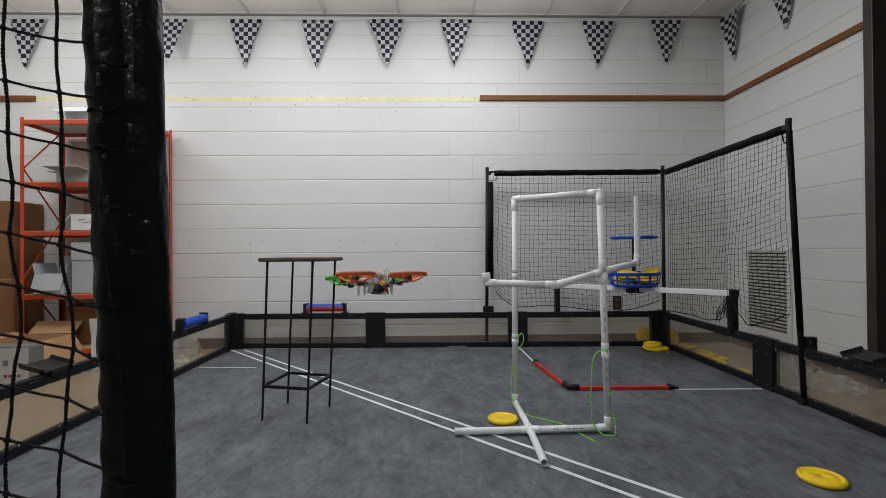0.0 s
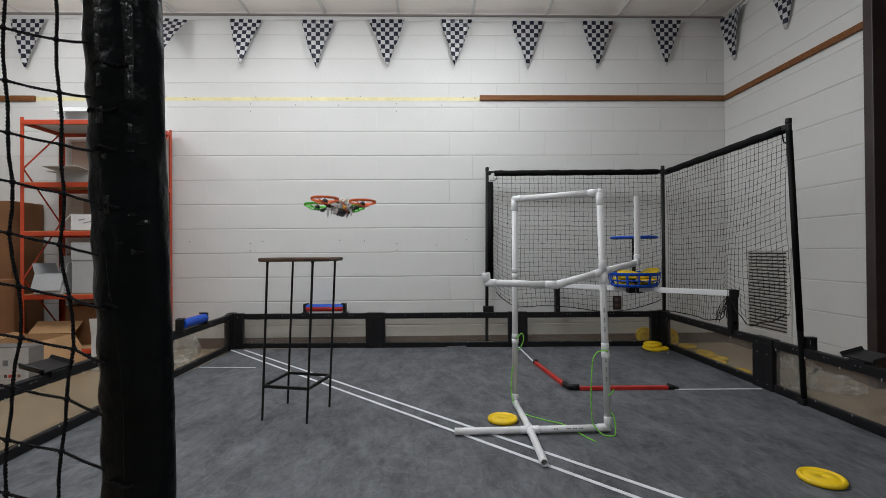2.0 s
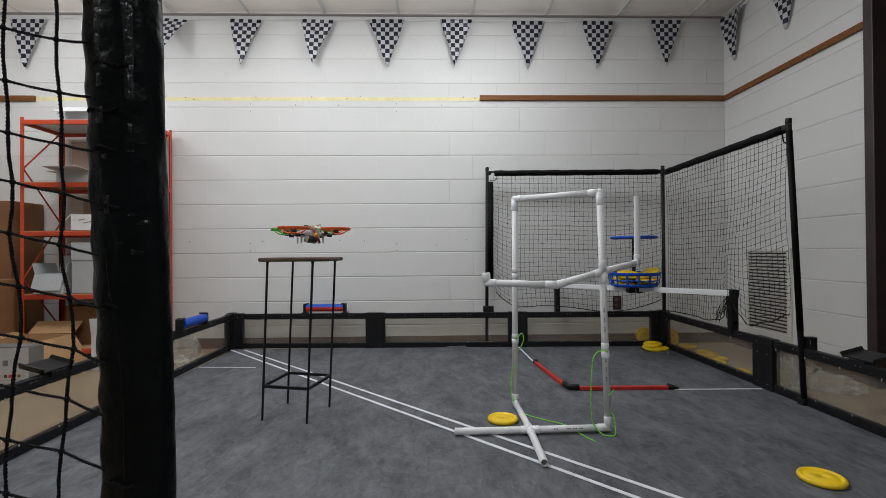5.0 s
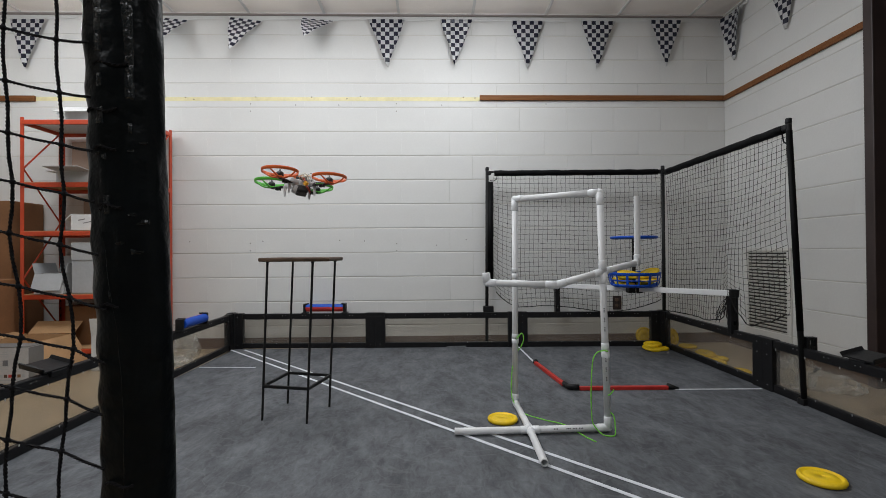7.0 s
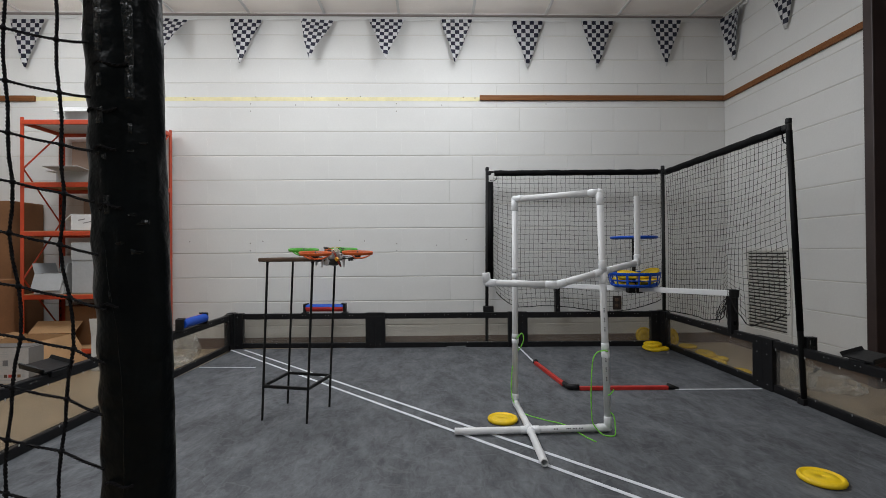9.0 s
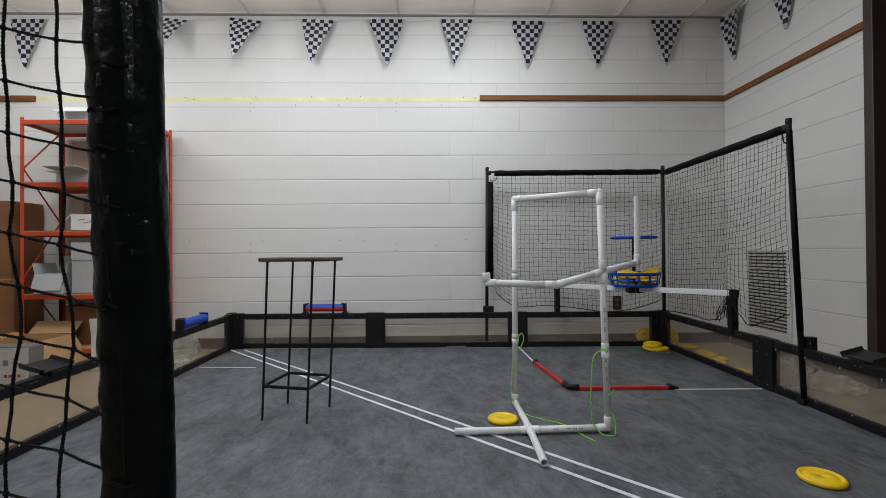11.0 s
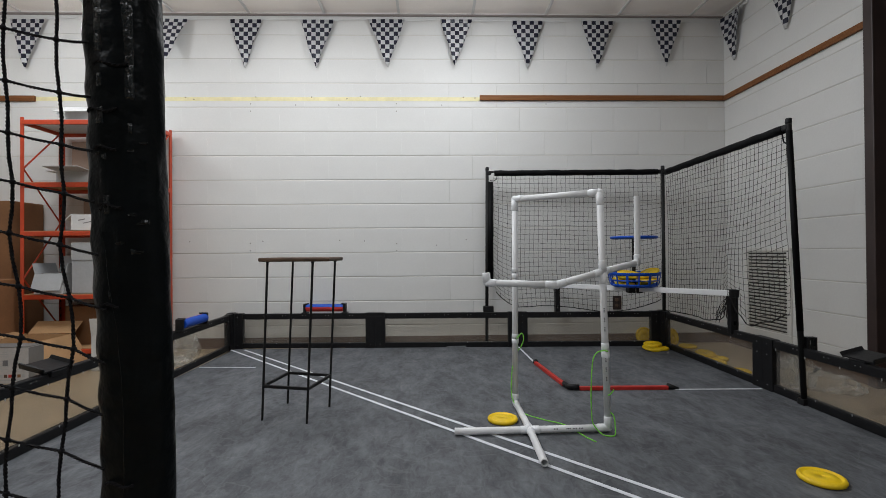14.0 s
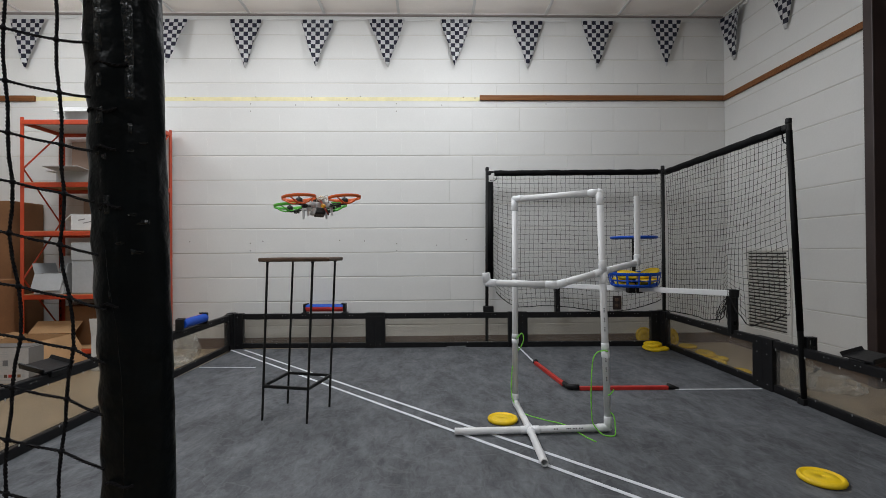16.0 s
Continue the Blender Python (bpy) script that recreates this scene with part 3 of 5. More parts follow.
# ---- rollers on the field wall ----
def roller(m, label, spin=0.0):
    r = thing("field_roller", m, label, "roller", "field rollers")
    for x in (-0.165, 0.165):
        br = part("bracket", boxed((0.022, 0.05, 0.075), (x, 0.01, 0.042), bevel=0.004), BLACK, r)
        part("bracket_cap", boxed((0.036, 0.050, 0.010), (x * 0.95, 0.01, 0.077), (0, 10 if x > 0 else -10, 0), 0.003), BLACK, br)
        part("bracket_foot", boxed((0.05, 0.06, 0.008), (x, 0.012, 0.004), bevel=0.002), BLACK, br)
    for colour, s0 in ((RED, math.pi + spin), (BLUE, spin)):
        bm = bmesh.new()
        ends = []
        for x in (-0.152, 0.152):
            ends.append([bm.verts.new((x, 0.005 + 0.031 * math.cos(s0 + math.pi * k / 12 - 0.3), 0.045 + 0.031 * math.sin(s0 + math.pi * k / 12 - 0.3))) for k in range(13)])
        for k in range(12):
            bm.faces.new((ends[0][k], ends[0][k + 1], ends[1][k + 1], ends[1][k]))
        bm.faces.new(list(reversed(ends[0])))
        bm.faces.new(ends[1])
        bmesh.ops.recalc_face_normals(bm, faces=bm.faces)
        part("roller_half", bm, colour, r, "red half of the roller" if colour is RED else "blue half of the roller", False)
    return r


roller(pose(-0.883, 3.855, PH, 0, 0, -1.8), "red and blue plastic roller in black brackets on the field wall")
roller(pose(-1.607, 3.18, PH, 0, 0, 90.8), "blue plastic roller in black brackets on the field wall", 1.9)


# ---- black trays on the side walls ----
def tray(m, label):
    t = thing("wall_tray", m, label, "tray", "field wall trays")
    part("tray_floor", boxed((0.150, 0.105, 0.008), (0, 0, 0.018), (0, 0, 0), 0.002), BLACK, t)
    part("tray_lip", boxed((0.008, 0.105, 0.026), (-0.077, 0, 0.024), (0, -25, 0), 0.002), BLACK, t)
    part("tray_lip", boxed((0.008, 0.105, 0.026), (0.077, 0, 0.024), (0, 25, 0), 0.002), BLACK, t)
    part("tray_foot", boxed((0.08, 0.04, 0.024), (0, 0.04, 0.004), (0, 0, 0), 0.002), BLACK, t)


tray(pose(-1.655, 2.03, PH + 0.006, -16, 0, -90), "black plastic tray fixed on the field wall")
tray(pose(1.925, 1.995, PH + 0.006, -14, 0, 90), "black plastic tray fixed on the field wall")


# ---- netting backstops ----
def strand(bm, pts, r, seg=4):
    tube(bm, pts, r, seg, cap=False)


def net_frame(name, m, w, h, cells, side, label, poles, hem=()):
    """Poles, a sleeve along the top and a square-mesh net that hangs in folds. x runs along the net."""
    nx, nz = cells
    n = thing(name, m, label, "net", "field nets")
    for x, z0, z1, lean in poles:
        p = part("pole", tube(bmesh.new(), [(x + lean, 0, z0), (x, 0, z1)], 0.0135, 12), BLACK_STEEL, n, "", True)
        part("pole_cap", lathe(bmesh.new(), [(0.0005, 0), (0.0145, 0), (0.0155, 0.006), (0.0145, 0.024), (0.012, 0.028), (0.0005, 0.028)], 14, (x, 0, z1 - 0.02)), BLACK, p, "", True)
        part("pole_clamp", boxed((0.04, 0.034, 0.034), (x + (0.014 if x < w / 2 else -0.014), 0, h - 0.02), bevel=0.008), BLACK, p)
    rnd = random.Random(len(name) + int(w * 100))
    top = h - 0.035

    def place(u, v):
        # u across, v down, both 0 to 1; the foot sags between its ties
        x = 0.05 + u * (w - 0.07)
        foot = h - side[0] - side[1] * abs(math.sin(math.pi * u)) ** 0.6 - 0.02 * math.sin(9 * u + w) + side[3] * u * u + side[4] * max(0.0, 1 - u / 0.14) ** 1.5
        for (u0, z0), (u1, z1) in zip(hem, hem[1:]):
            if u0 <= u <= u1:
                e = (u - u0) / (u1 - u0)
                foot += (z0 + (z1 - z0) * e * e * (3 - 2 * e) - foot) * v ** 4
        z = top + (foot - top) * v + 0.012 * math.sin(5 * u + 6 * v) * v
        x += 0.012 * math.sin(7 * v + 2 * u) * v + 0.05 * v * v * (0.5 - u) * side[2]
        y = 0.03 * math.sin(4 * u + 2.5 * v) * v + 0.012 * math.sin(11 * u + 5 * v) * v
        return (x, y, z)

    bm = bmesh.new()
    for i in range(nx + 1):
        strand(bm, [place(i / nx + rnd.uniform(-0.002, 0.002), j / nz) for j in range(nz + 1)], 0.00125)
    for j in range(1, nz + 1):
        strand(bm, [place(i / nx, j / nz + rnd.uniform(-0.002, 0.002)) for i in range(nx + 1)], 0.00125 if j < nz else 0.0035)
    part("netting", bm, FINE_NET, n, "fine black square-mesh netting")
    bm = bmesh.new()
    pts = [(0.06 + (w - 0.1) * k / 24, 0.0, top + 0.012 + 0.0012 * math.sin(k * 1.7)) for k in range(25)]
    tube(bm, pts, 0.02, 10, radii=[0.0235 + 0.001 * math.sin(2.3 * k) for k in range(25)])
    part("top_sleeve", bm, BLACK_CLOTH, n, "wrinkled black fabric sleeve", True)
    part("top_bar", bar((0, 0, h - 0.012), (w, 0, h - 0.012), 0.008), BLACK_STEEL, n)
    return n, place, top


netb, _, _ = net_frame("backstop_net", pose(0.468, 3.825, 0, 0, 0, -1.8), 1.45, 1.455, (37, 29), (1.08, 0.08, 0.3, 0.0, 0.1), "black netting in a pole frame behind the field goal", ((0.0, 0.0, 1.475, -0.015), (1.45, 0.0, 1.475, 0.0)))
part("side_sleeve", tube(bmesh.new(), [(0.022, 0, 1.36), (0.02, 0, 0.52)], 0.026, 10), BLACK_CLOTH, netb, "black fabric sleeve", True)
part("pole_mount", boxed((0.085, 0.05, 0.05), (0.0, -0.0, 0.31), bevel=0.006), BLACK, netb)
part("loop", tube(bmesh.new(), [(0.02, -0.02, 1.37), (0.05, -0.02, 1.365), (0.075, -0.02, 1.38), (0.08, -0.02, 1.41)], 0.0035, 6), BLACK_NET, netb)
nets, _, _ = net_frame("backstop_net", pose(1.906, 3.755, 0, 0, 0, -91.6), 1.40, 1.440, (36, 29), (1.10, 0.06, 0.2, 0.14, 0.0), "black netting in a pole frame along the side of the field", ((0.0, 0.05, 1.46, 0.0), (1.390, 0.0, 1.458, 0.083)), ((-0.01, 0.30), (0.44, 0.30), (0.60, 0.33), (0.645, 0.50), (0.69, 0.41), (0.765, 0.338), (0.86, 0.385), (1.01, 0.455)))
part("side_sleeve", tube(bmesh.new(), [(1.3935, 0, 1.40), (1.452, 0, 0.37)], 0.0148, 10), BLACK_CLOTH, nets, "black fabric sleeve", True)
bm = bmesh.new()
for dy, dz, sy, sz in ((-0.018, 0, 0.014, 0.066), (0.018, 0, 0.014, 0.066), (0, 0.026, 0.024, 0.014), (0, -0.021, 0.024, 0.024)):
    block(bm, (0.03, sy, sz), (1.462, 0.042 + dy, 0.307 + dz), bevel=0.002)
part("pole_mount", bm, BLACK, nets, "black bracket with a square opening")
part("pole_foot", boxed((0.045, 0.036, 0.032), (1.468, 0.0, 0.0165), bevel=0.005), BLACK, nets)
part("loop", tube(bmesh.new(), [(1.33, 0.01, 1.40), (1.34, 0.01, 1.355), (1.375, 0.01, 1.33), (1.40, 0.01, 1.335)], 0.004, 6), BLACK_NET, nets)
part("tie_cord", tube(bmesh.new(), [(0.86, 0.0, 0.50), (0.87, -0.02, 0.36), (0.90, 0.0, 0.31), (0.93, 0.0, 0.42), (0.95, 0, 0.5)], 0.004, 6), BLACK_NET, nets)


bm = bmesh.new()
tangle = random.Random(9)
for k in range(10):
    a = Vector((0.90 + tangle.uniform(-0.02, 0.02), -0.02, 0.50 + tangle.uniform(-0.02, 0.02)))
    b = Vector((0.765 + tangle.uniform(-0.025, 0.03), -0.01 + tangle.uniform(-0.02, 0.02), 0.32 + tangle.uniform(-0.02, 0.08)))
    mid_ = a.lerp(b, 0.5) + Vector((tangle.uniform(-0.03, 0.03), 0, tangle.uniform(-0.03, 0.03)))
    tube(bm, [a, a.lerp(mid_, 0.6), mid_, mid_.lerp(b, 0.6), b], 0.0017, 4)
part("gathered_netting", bm, BLACK_NET, nets, "bunched black netting tied at the bar bracket")
tagged(part("raised_mat_edge", boxed((0.16, 0.05, 0.012), (0.20, 3.80, 0.004), (14, 0, -8), 0.004), FOAM), "lifted edge of the grey foam mat", "mat", kind="structure")


# ---- disc goal ----
def goal():
    o = Vector((1.464, 3.316, 0.0))
    g = thing("disc_goal", Matrix.Translation(o), "blue disc basket with chains on a white corner bar", "goal")
    a, b = Vector((1.06, 3.80, 0.50)) - o, Vector((1.865, 2.85, 0.512)) - o
    d = b - a
    ob = part("cross_bar", boxed((d.length, 0.035, 0.035), bevel=0.003), PVC, g, "white square bar")
    ob.matrix_basis = Matrix.Translation((a + b) / 2) @ Matrix.Rotation(math.atan2(d.y, d.x), 4, "Z") @ Matrix.Rotation(-math.asin((b.z - a.z) / d.length), 4, "Y")
    for p, s in ((a, 0.0), (b, 90.0)):
        bm = bmesh.new()
        block(bm, (0.038, 0.048, 0.193), (0, 0, 0.0385), bevel=0.003)
        block(bm, (0.038, 0.048, 0.053), (0, 0, -0.1085), bevel=0.003)
        for e in (-1, 1):
            if s:
                block(bm, (0.038, 0.0155, 0.026), (0, e * 0.01625, -0.070))
            else:
                block(bm, (0.0115, 0.048, 0.026), (e * 0.01325, 0, -0.070))
        post = part("bar_bracket", bm, BLACK, g)
        post.matrix_basis = pose(p.x + (0.015 if s else -0.02), p.y + (0.0 if s else 0.02), 0.395, 0, 0, s)
        part("bracket_head", boxed((0.048, 0.058, 0.05), (0, 0, 0.115), bevel=0.006), BLACK, post)
    for x in (-0.028, 0.028):
        part("saddle", boxed((0.048, 0.07, 0.05), (x, -0.005, 0.503), (0, 0, 0), 0.008), BLACK, g)
    # bowl: solid foot, slotted side, heavy rim
    bm = bmesh.new()
    lathe(bm, [(0.0005, 0.522), (0.137, 0.522), (0.156, 0.530), (0.163, 0.545), (0.159, 0.546), (0.151, 0.535), (0.135, 0.529), (0.0005, 0.529)], 44)
    part("basket_bowl", bm, BLUE, g, "", True)
    for z0_, z1_, r0_, r1_ in ((0.606, 0.628, 0.176, 0.179), (0.568, 0.576, 0.169, 0.171)):
        bm = bmesh.new()
        lathe(bm, [(r0_ - 0.006, z0_), (r0_, z0_), (r1_ + 0.001, z1_ - 0.003), (r1_, z1_), (r1_ - 0.006, z1_)], 44)
        part("basket_ring", bm, BLUE, g, "", True)
    for k in range(14):
        a_ = 2 * math.pi * k / 14
        bm = boxed((0.006, 0.018 if k % 2 else 0.010, 0.075), bevel=0.002)
        part("basket_slat", bm, BLUE, g).matrix_basis = pose(0.168 * math.cos(a_), 0.168 * math.sin(a_), 0.575, 0, 10, math.degrees(a_))
    part("mast", bar((0, 0, 0.53), (0, 0, 0.87), 0.013), BLACK, g, "black post")
    bm = bmesh.new()
    lathe(bm, [(0.03, 0.868), (0.155, 0.868), (0.162, 0.873), (0.162, 0.882), (0.155, 0.886), (0.03, 0.886)], 40)
    part("chain_hoop", bm, BLUE, g, "blue plastic hoop on top", True)
    for k in range(12):
        c, s = math.cos(2 * math.pi * (k + 0.5) / 12), math.sin(2 * math.pi * (k + 0.5) / 12)
        bm = bmesh.new()
        for j in range(16):
            t = j / 15
            rr = 0.15 - 0.09 * t + 0.02 * math.sin(math.pi * t)
            tube(bm, [(rr * c - 0.002, rr * s, 0.868 - 0.24 * t), (rr * c + 0.002, rr * s, 0.855 - 0.24 * t)], 0.0012, 4)
        part("chain", bm, CHAIN, g, "thin steel chain")


goal()
for k, (x, y, z, a, b) in enumerate(((1.39, 3.30, 0.535, 2, 3), (1.54, 3.34, 0.535, -3, -2), (1.40, 3.37, 0.562, 0, 4), (1.53, 3.24, 0.564, 5, -4), (1.385, 3.26, 0.588, 6, 3), (1.535, 3.31, 0.592, 4, -10), (1.40, 3.28, 0.612, 9, 2), (1.562, 3.28, 0.617, 8, -22), (1.46, 3.39, 0.60, -12, 0))):
    more_disc(pose(x, y, z, a, b), "yellow foam disc heaped in the blue goal basket")


# ---- wall details ----
def plug(x, z, proud=0.0016):
    ob = part("anchor_hole", lathe(bmesh.new(), [(0.0003, 0.0016), (0.0042, 0.0016), (0.0050, 0.0), (0.0003, 0.0)], 10), PLUG, wall_back)
    ob.matrix_basis = pose(x, BACK - proud, z, 90)


for x, z in ((-1.428, 0.886), (-1.532, 0.868), (-1.532, 0.806), (-0.78, 0.889), (-0.57, 0.883), (-0.295, 0.857), (-0.295, 0.80), (0.045, 0.841), (0.30, 0.888), (-2.04, 0.885),
             (-1.525, 2.055), (-1.525, 1.992), (-1.145, 2.045), (-0.78, 2.045), (-0.29, 2.056), (-0.29, 1.992), (0.10, 2.045), (1.0, 2.055)):
    plug(x, z)
for x, z in ((-2.07, 2.108), (-2.0, 2.093), (-1.48, 2.112), (-1.01, 2.112), (-0.71, 2.098), (-0.595, 2.117), (0.285, 2.111), (0.385, 2.106)):
    plug(x, z, 0.0028)

outlet = thing("wall_outlet", pose(1.6, BACK, 0.335), "dark brown wall outlet plate on the block wall", "outlet")
part("plate", boxed((0.075, 0.008, 0.118), (0, -0.005, 0), bevel=0.003), DARK_BROWN, outlet)
for z in (-0.025, 0.025):
    part("socket", boxed((0.034, 0.004, 0.028), (0, -0.010, z), bevel=0.004), COVE, outlet)


def vent_grille():
    y0, y1, z0, z1 = 3.232, 3.712, 0.105, 0.797
    v = thing("wall_vent", pose(RIGHT, (y0 + y1) / 2, (z0 + z1) / 2), "white metal wall vent with dark slots", "vent")
    w, h = y1 - y0, z1 - z0
    for dz, sz in ((h / 2 - 0.012, 0.024), (-h / 2 + 0.03, 0.06)):
        part("frame_bar", boxed((0.014, w, sz), (-0.008, 0, dz), bevel=0.003), WHITE_METAL, v)
    for dy in (-w / 2 + 0.018, w / 2 - 0.018):
        part("frame_bar", boxed((0.0135, 0.036, h - 0.088), (-0.008, dy, 0.018), bevel=0.003), WHITE_METAL, v)
    # dark sheet in place of the shade between the slats
    part("backing_shade", boxed((0.004, w - 0.072, h - 0.09), (-0.0035, 0, 0.018)), HOLE_SHADE, v)
    n = 24
    for k in range(n):
        z = -h / 2 + 0.066 + (h - 0.096) * k / (n - 1)
        part("slat", boxed((0.003, w - 0.072, 0.0155), (-0.009, 0, z), (0, -28, 0)), WHITE_METAL, v)


vent_grille()


# ---- pennants ----
PEN_L = 0.403


def pennant(x, y, z, rz, width, group="checkered pennants", curl=0.0, skew=0.0):
    bm = bmesh.new()
    n = 8
    uv = bm.loops.layers.uv.new("UVMap")
    rows = []
    for j in range(n + 1):
        t = j / n
        w = width * (1 - t) + 0.004 * t
        rows.append([bm.verts.new((w * (i / 4 - 0.5) + skew * t + 0.004 * math.sin(9 * t + 20 * skew + 40 * x), -0.004 - 0.012 * math.sin(3.1 * t + 1.4 * i / 4) * t - curl * ((i / 4 - 0.5) ** 2) * (1 - t), -PEN_L * t)) for i in range(5)])
    for j in range(n):
        for i in range(4):
            bm.faces.new((rows[j][i], rows[j + 1][i], rows[j + 1][i + 1], rows[j][i + 1]))
    for fc in bm.faces:
        for lp in fc.loops:
            lp[uv].uv = (lp.vert.co.x + 0.5, lp.vert.co.z + 0.5)
    bmesh.ops.solidify(bm, geom=bm.faces[:], thickness=0.0008)
    ob = turned("pennant", bm, pose(x, y, z, 0, 0, rz), PENNANT, None, "", True)
    return tagged(ob, "black and white checkered film pennant hanging from a cord", "pennant", group)


PENNANTS = [pennant((a + b) / 2, 3.93, 2.755 + dz, 0, b - a, skew=k) for a, b, dz, k in (
    (-3.487, -3.197, -0.008, -0.03), (-2.30, -2.027, 0.0, 0.0), (-1.689, -1.411, 0.0, -0.008), (-1.092, -0.803, 0, -0.018), (-0.518, -0.209, 0.006, 0.004), (0.09, 0.366, 0.008, -0.018), (0.689, 0.976, -0.002, 0.004), (1.293, 1.586, -0.0, -0.006), (1.896, 2.168, 0.012, 0.0))]
pennant(2.545, 3.80, 2.775, -91, 0.29, curl=0.16)
pennant(2.54, 3.235, 2.76, -88, 0.29)
cord_pts = [(-4.3 + 6.83 * k / 60, 3.932, 2.756 + 0.006 * math.cos(k * 2 * math.pi / 5.5)) for k in range(61)]
cord_pts += [(2.537, 3.93 - 1.2 * k / 12, 2.772 - 0.012 * math.sin(k * 0.9)) for k in range(1, 13)]
tagged(part("bunting_line", tube(bmesh.new(), cord_pts, 0.0025, 5), PALE_BOX), "pale cord that carries the pennants below the ceiling", "cord")


# ---- orange shelf with boxes ----
SX0, SX1, SY0, SY1 = -3.06, -2.16, 3.53, 3.92


def shelf():
    s = thing("storage_shelf", pose(SX0, SY0, -0.016), "orange steel storage shelf with grey boxes against the wall", "shelf")
    w, d = SX1 - SX0, SY1 - SY0
    for x in (0, w):
        for y in (0, d):
            bm = bmesh.new()
            block(bm, (0.026, 0.003, 1.83), (x + (0.013 if x == 0 else -0.013), y, 0.915))
            block(bm, (0.003, 0.032, 1.83), (x, y + (0.016 if y == 0 else -0.016), 0.915))
            po = part("upright", bm, ORANGE_STEEL, s)
            # dark chips on the steel paint the shade inside the slots
            for k in range(30):
                part("slot", boxed((0.0016, 0.006, 0.018), (x + (-0.0025 if x else 0.0025), y + (0.02 if y == 0 else -0.02), 0.06 + k * 0.06)), HOLE_SHADE, po)
    for z in (0.10, 0.506, 0.98, 1.345, 1.815):
        sh = part("shelf_board", boxed((w - 0.01, d - 0.01, 0.012), (w / 2, d / 2, z - 0.006)), CARD if z < 1.8 else PALE_BOX, s, "particle board deck")
        for y in (0.004, d - 0.004):
            part("beam", boxed((w - 0.004, 0.022, 0.034), (w / 2, y, z - 0.022), bevel=0.003), ORANGE_STEEL, sh)
        for x in (0.006, w - 0.006):
            part("beam", boxed((0.018, d - 0.03, 0.032), (x, d / 2, z - 0.022), bevel=0.003), ORANGE_STEEL, sh)
    for x in (0.004, w - 0.004):
        zz = [0.2, 0.62, 1.06, 1.45, 1.8]
        for k in range(4):
            a, b = (0.02, d - 0.02) if k % 2 else (d - 0.02, 0.02)
            part("brace", bar((x, a, zz[k]), (x, b, zz[k + 1]), 0.006, 6), ORANGE_STEEL, s)


shelf()


def open_box(name, m, w, d, h, material, label, flaps=(60, 60, 60, 60), flap=0.6, category="box"):
    b = thing(name, m, label, category)
    t = 0.005
    part("bottom", boxed((w, d, t), (0, 0, t / 2 + 0.001)), material, b)
    for sx, sy, size, at in ((0, -1, (w, t, h), (0, -d / 2 + t / 2, h / 2)), (0, 1, (w, t, h), (0, d / 2 - t / 2, h / 2)), (-1, 0, (t, d - 2 * t - 0.001, h), (-w / 2 + t / 2, 0, h / 2)), (1, 0, (t, d - 2 * t - 0.001, h), (w / 2 - t / 2, 0, h / 2))):
        part("side", boxed(size, at), material, b)
    for k, (sx, sy) in enumerate(((0, -1), (0, 1), (-1, 0), (1, 0))):
        if flaps[k] is None:
            continue
        n = flap[0 if sy else 1] if isinstance(flap, tuple) else d * flap if sy else w * flap * 0.6
        a = flaps[k]
        if sy:
            bm = boxed((w - 0.004, n, t), (0, sy * n / 2, 0))
            part("flap", bm, material, b).matrix_basis = pose(0, sy * (d / 2 + 0.002), h + 0.003, sy * a, 0, 0)
        else:
            bm = boxed((n, d - 0.004, t), (sx * n / 2, 0, 0))
            part("flap", bm, material, b).matrix_basis = pose(sx * (w / 2 + 0.002), 0, h + 0.003, 0, -sx * a, 0)
    return b


ZS = [0.506 - 0.016, 0.98 - 0.016, 1.345 - 0.016, 1.815 - 0.016]
open_box("shelf_box", pose(-2.68, 3.72, ZS[3]), 0.24, 0.24, 0.105, PALE_BOX, "pale open box with its flaps spread on the shelf top", (-30, 40, -38, 40), 0.5)
open_box("shelf_box", pose(-2.70, 3.70, ZS[2]), 0.26, 0.26, 0.085, GREY_BOX, "grey open box with spread flaps on the shelf", (6, 50, 2, 20), 0.5)
open_box("shelf_box", pose(-2.36, 3.72, ZS[2]), 0.24, 0.26, 0.17, PALE_BOX, "pale open box on the shelf", (80, 80, 60, None))
b = open_box("shelf_box", pose(-2.62, 3.68, ZS[1]), 0.22, 0.20, 0.125, PALE_BOX, "pale lidded box with a dark scribble on the shelf", (None, 70, -48, 30), 0.5)
for k, (x, z, l) in enumerate(((-0.03, 0.085, 0.05), (0.015, 0.065, 0.07))):
    part("scribble", boxed((l, 0.001, 0.006), (x, -0.1012, z), (0, -12, 0)), INK, b)
open_box("shelf_box", pose(-2.36, 3.70, ZS[1]), 0.24, 0.26, 0.14, GREY_BOX, "grey box on the shelf", (70, 80, 40, None))
open_box("shelf_box", pose(-2.86, 3.66, ZS[0]), 0.22, 0.22, 0.15, GREY_BOX, "grey box with a pale flap hanging down on the shelf", (-70, 80, 75, 80))
tagged(part("box_lid", boxed((0.20, 0.012, 0.14), (0, 0, 0.07), bevel=0.002), PALE_BOX), "pale box lid leaning at a grey box", "lid").matrix_basis = pose(-2.86, 3.535, ZS[0], -12, 0, 4)
open_box("shelf_box", pose(-2.60, 3.66, ZS[0]), 0.20, 0.22, 0.25, GREY_BOX, "tall grey box on the shelf", (88, 88, 88, 88))
tagged(part("brown_carton", boxed((0.44, 0.12, 0.36), (0, 0, 0.18), bevel=0.004), PINK_CARD), "pale brown cardboard carton standing on the shelf", "box").matrix_basis = pose(-2.66, 3.85, ZS[2])
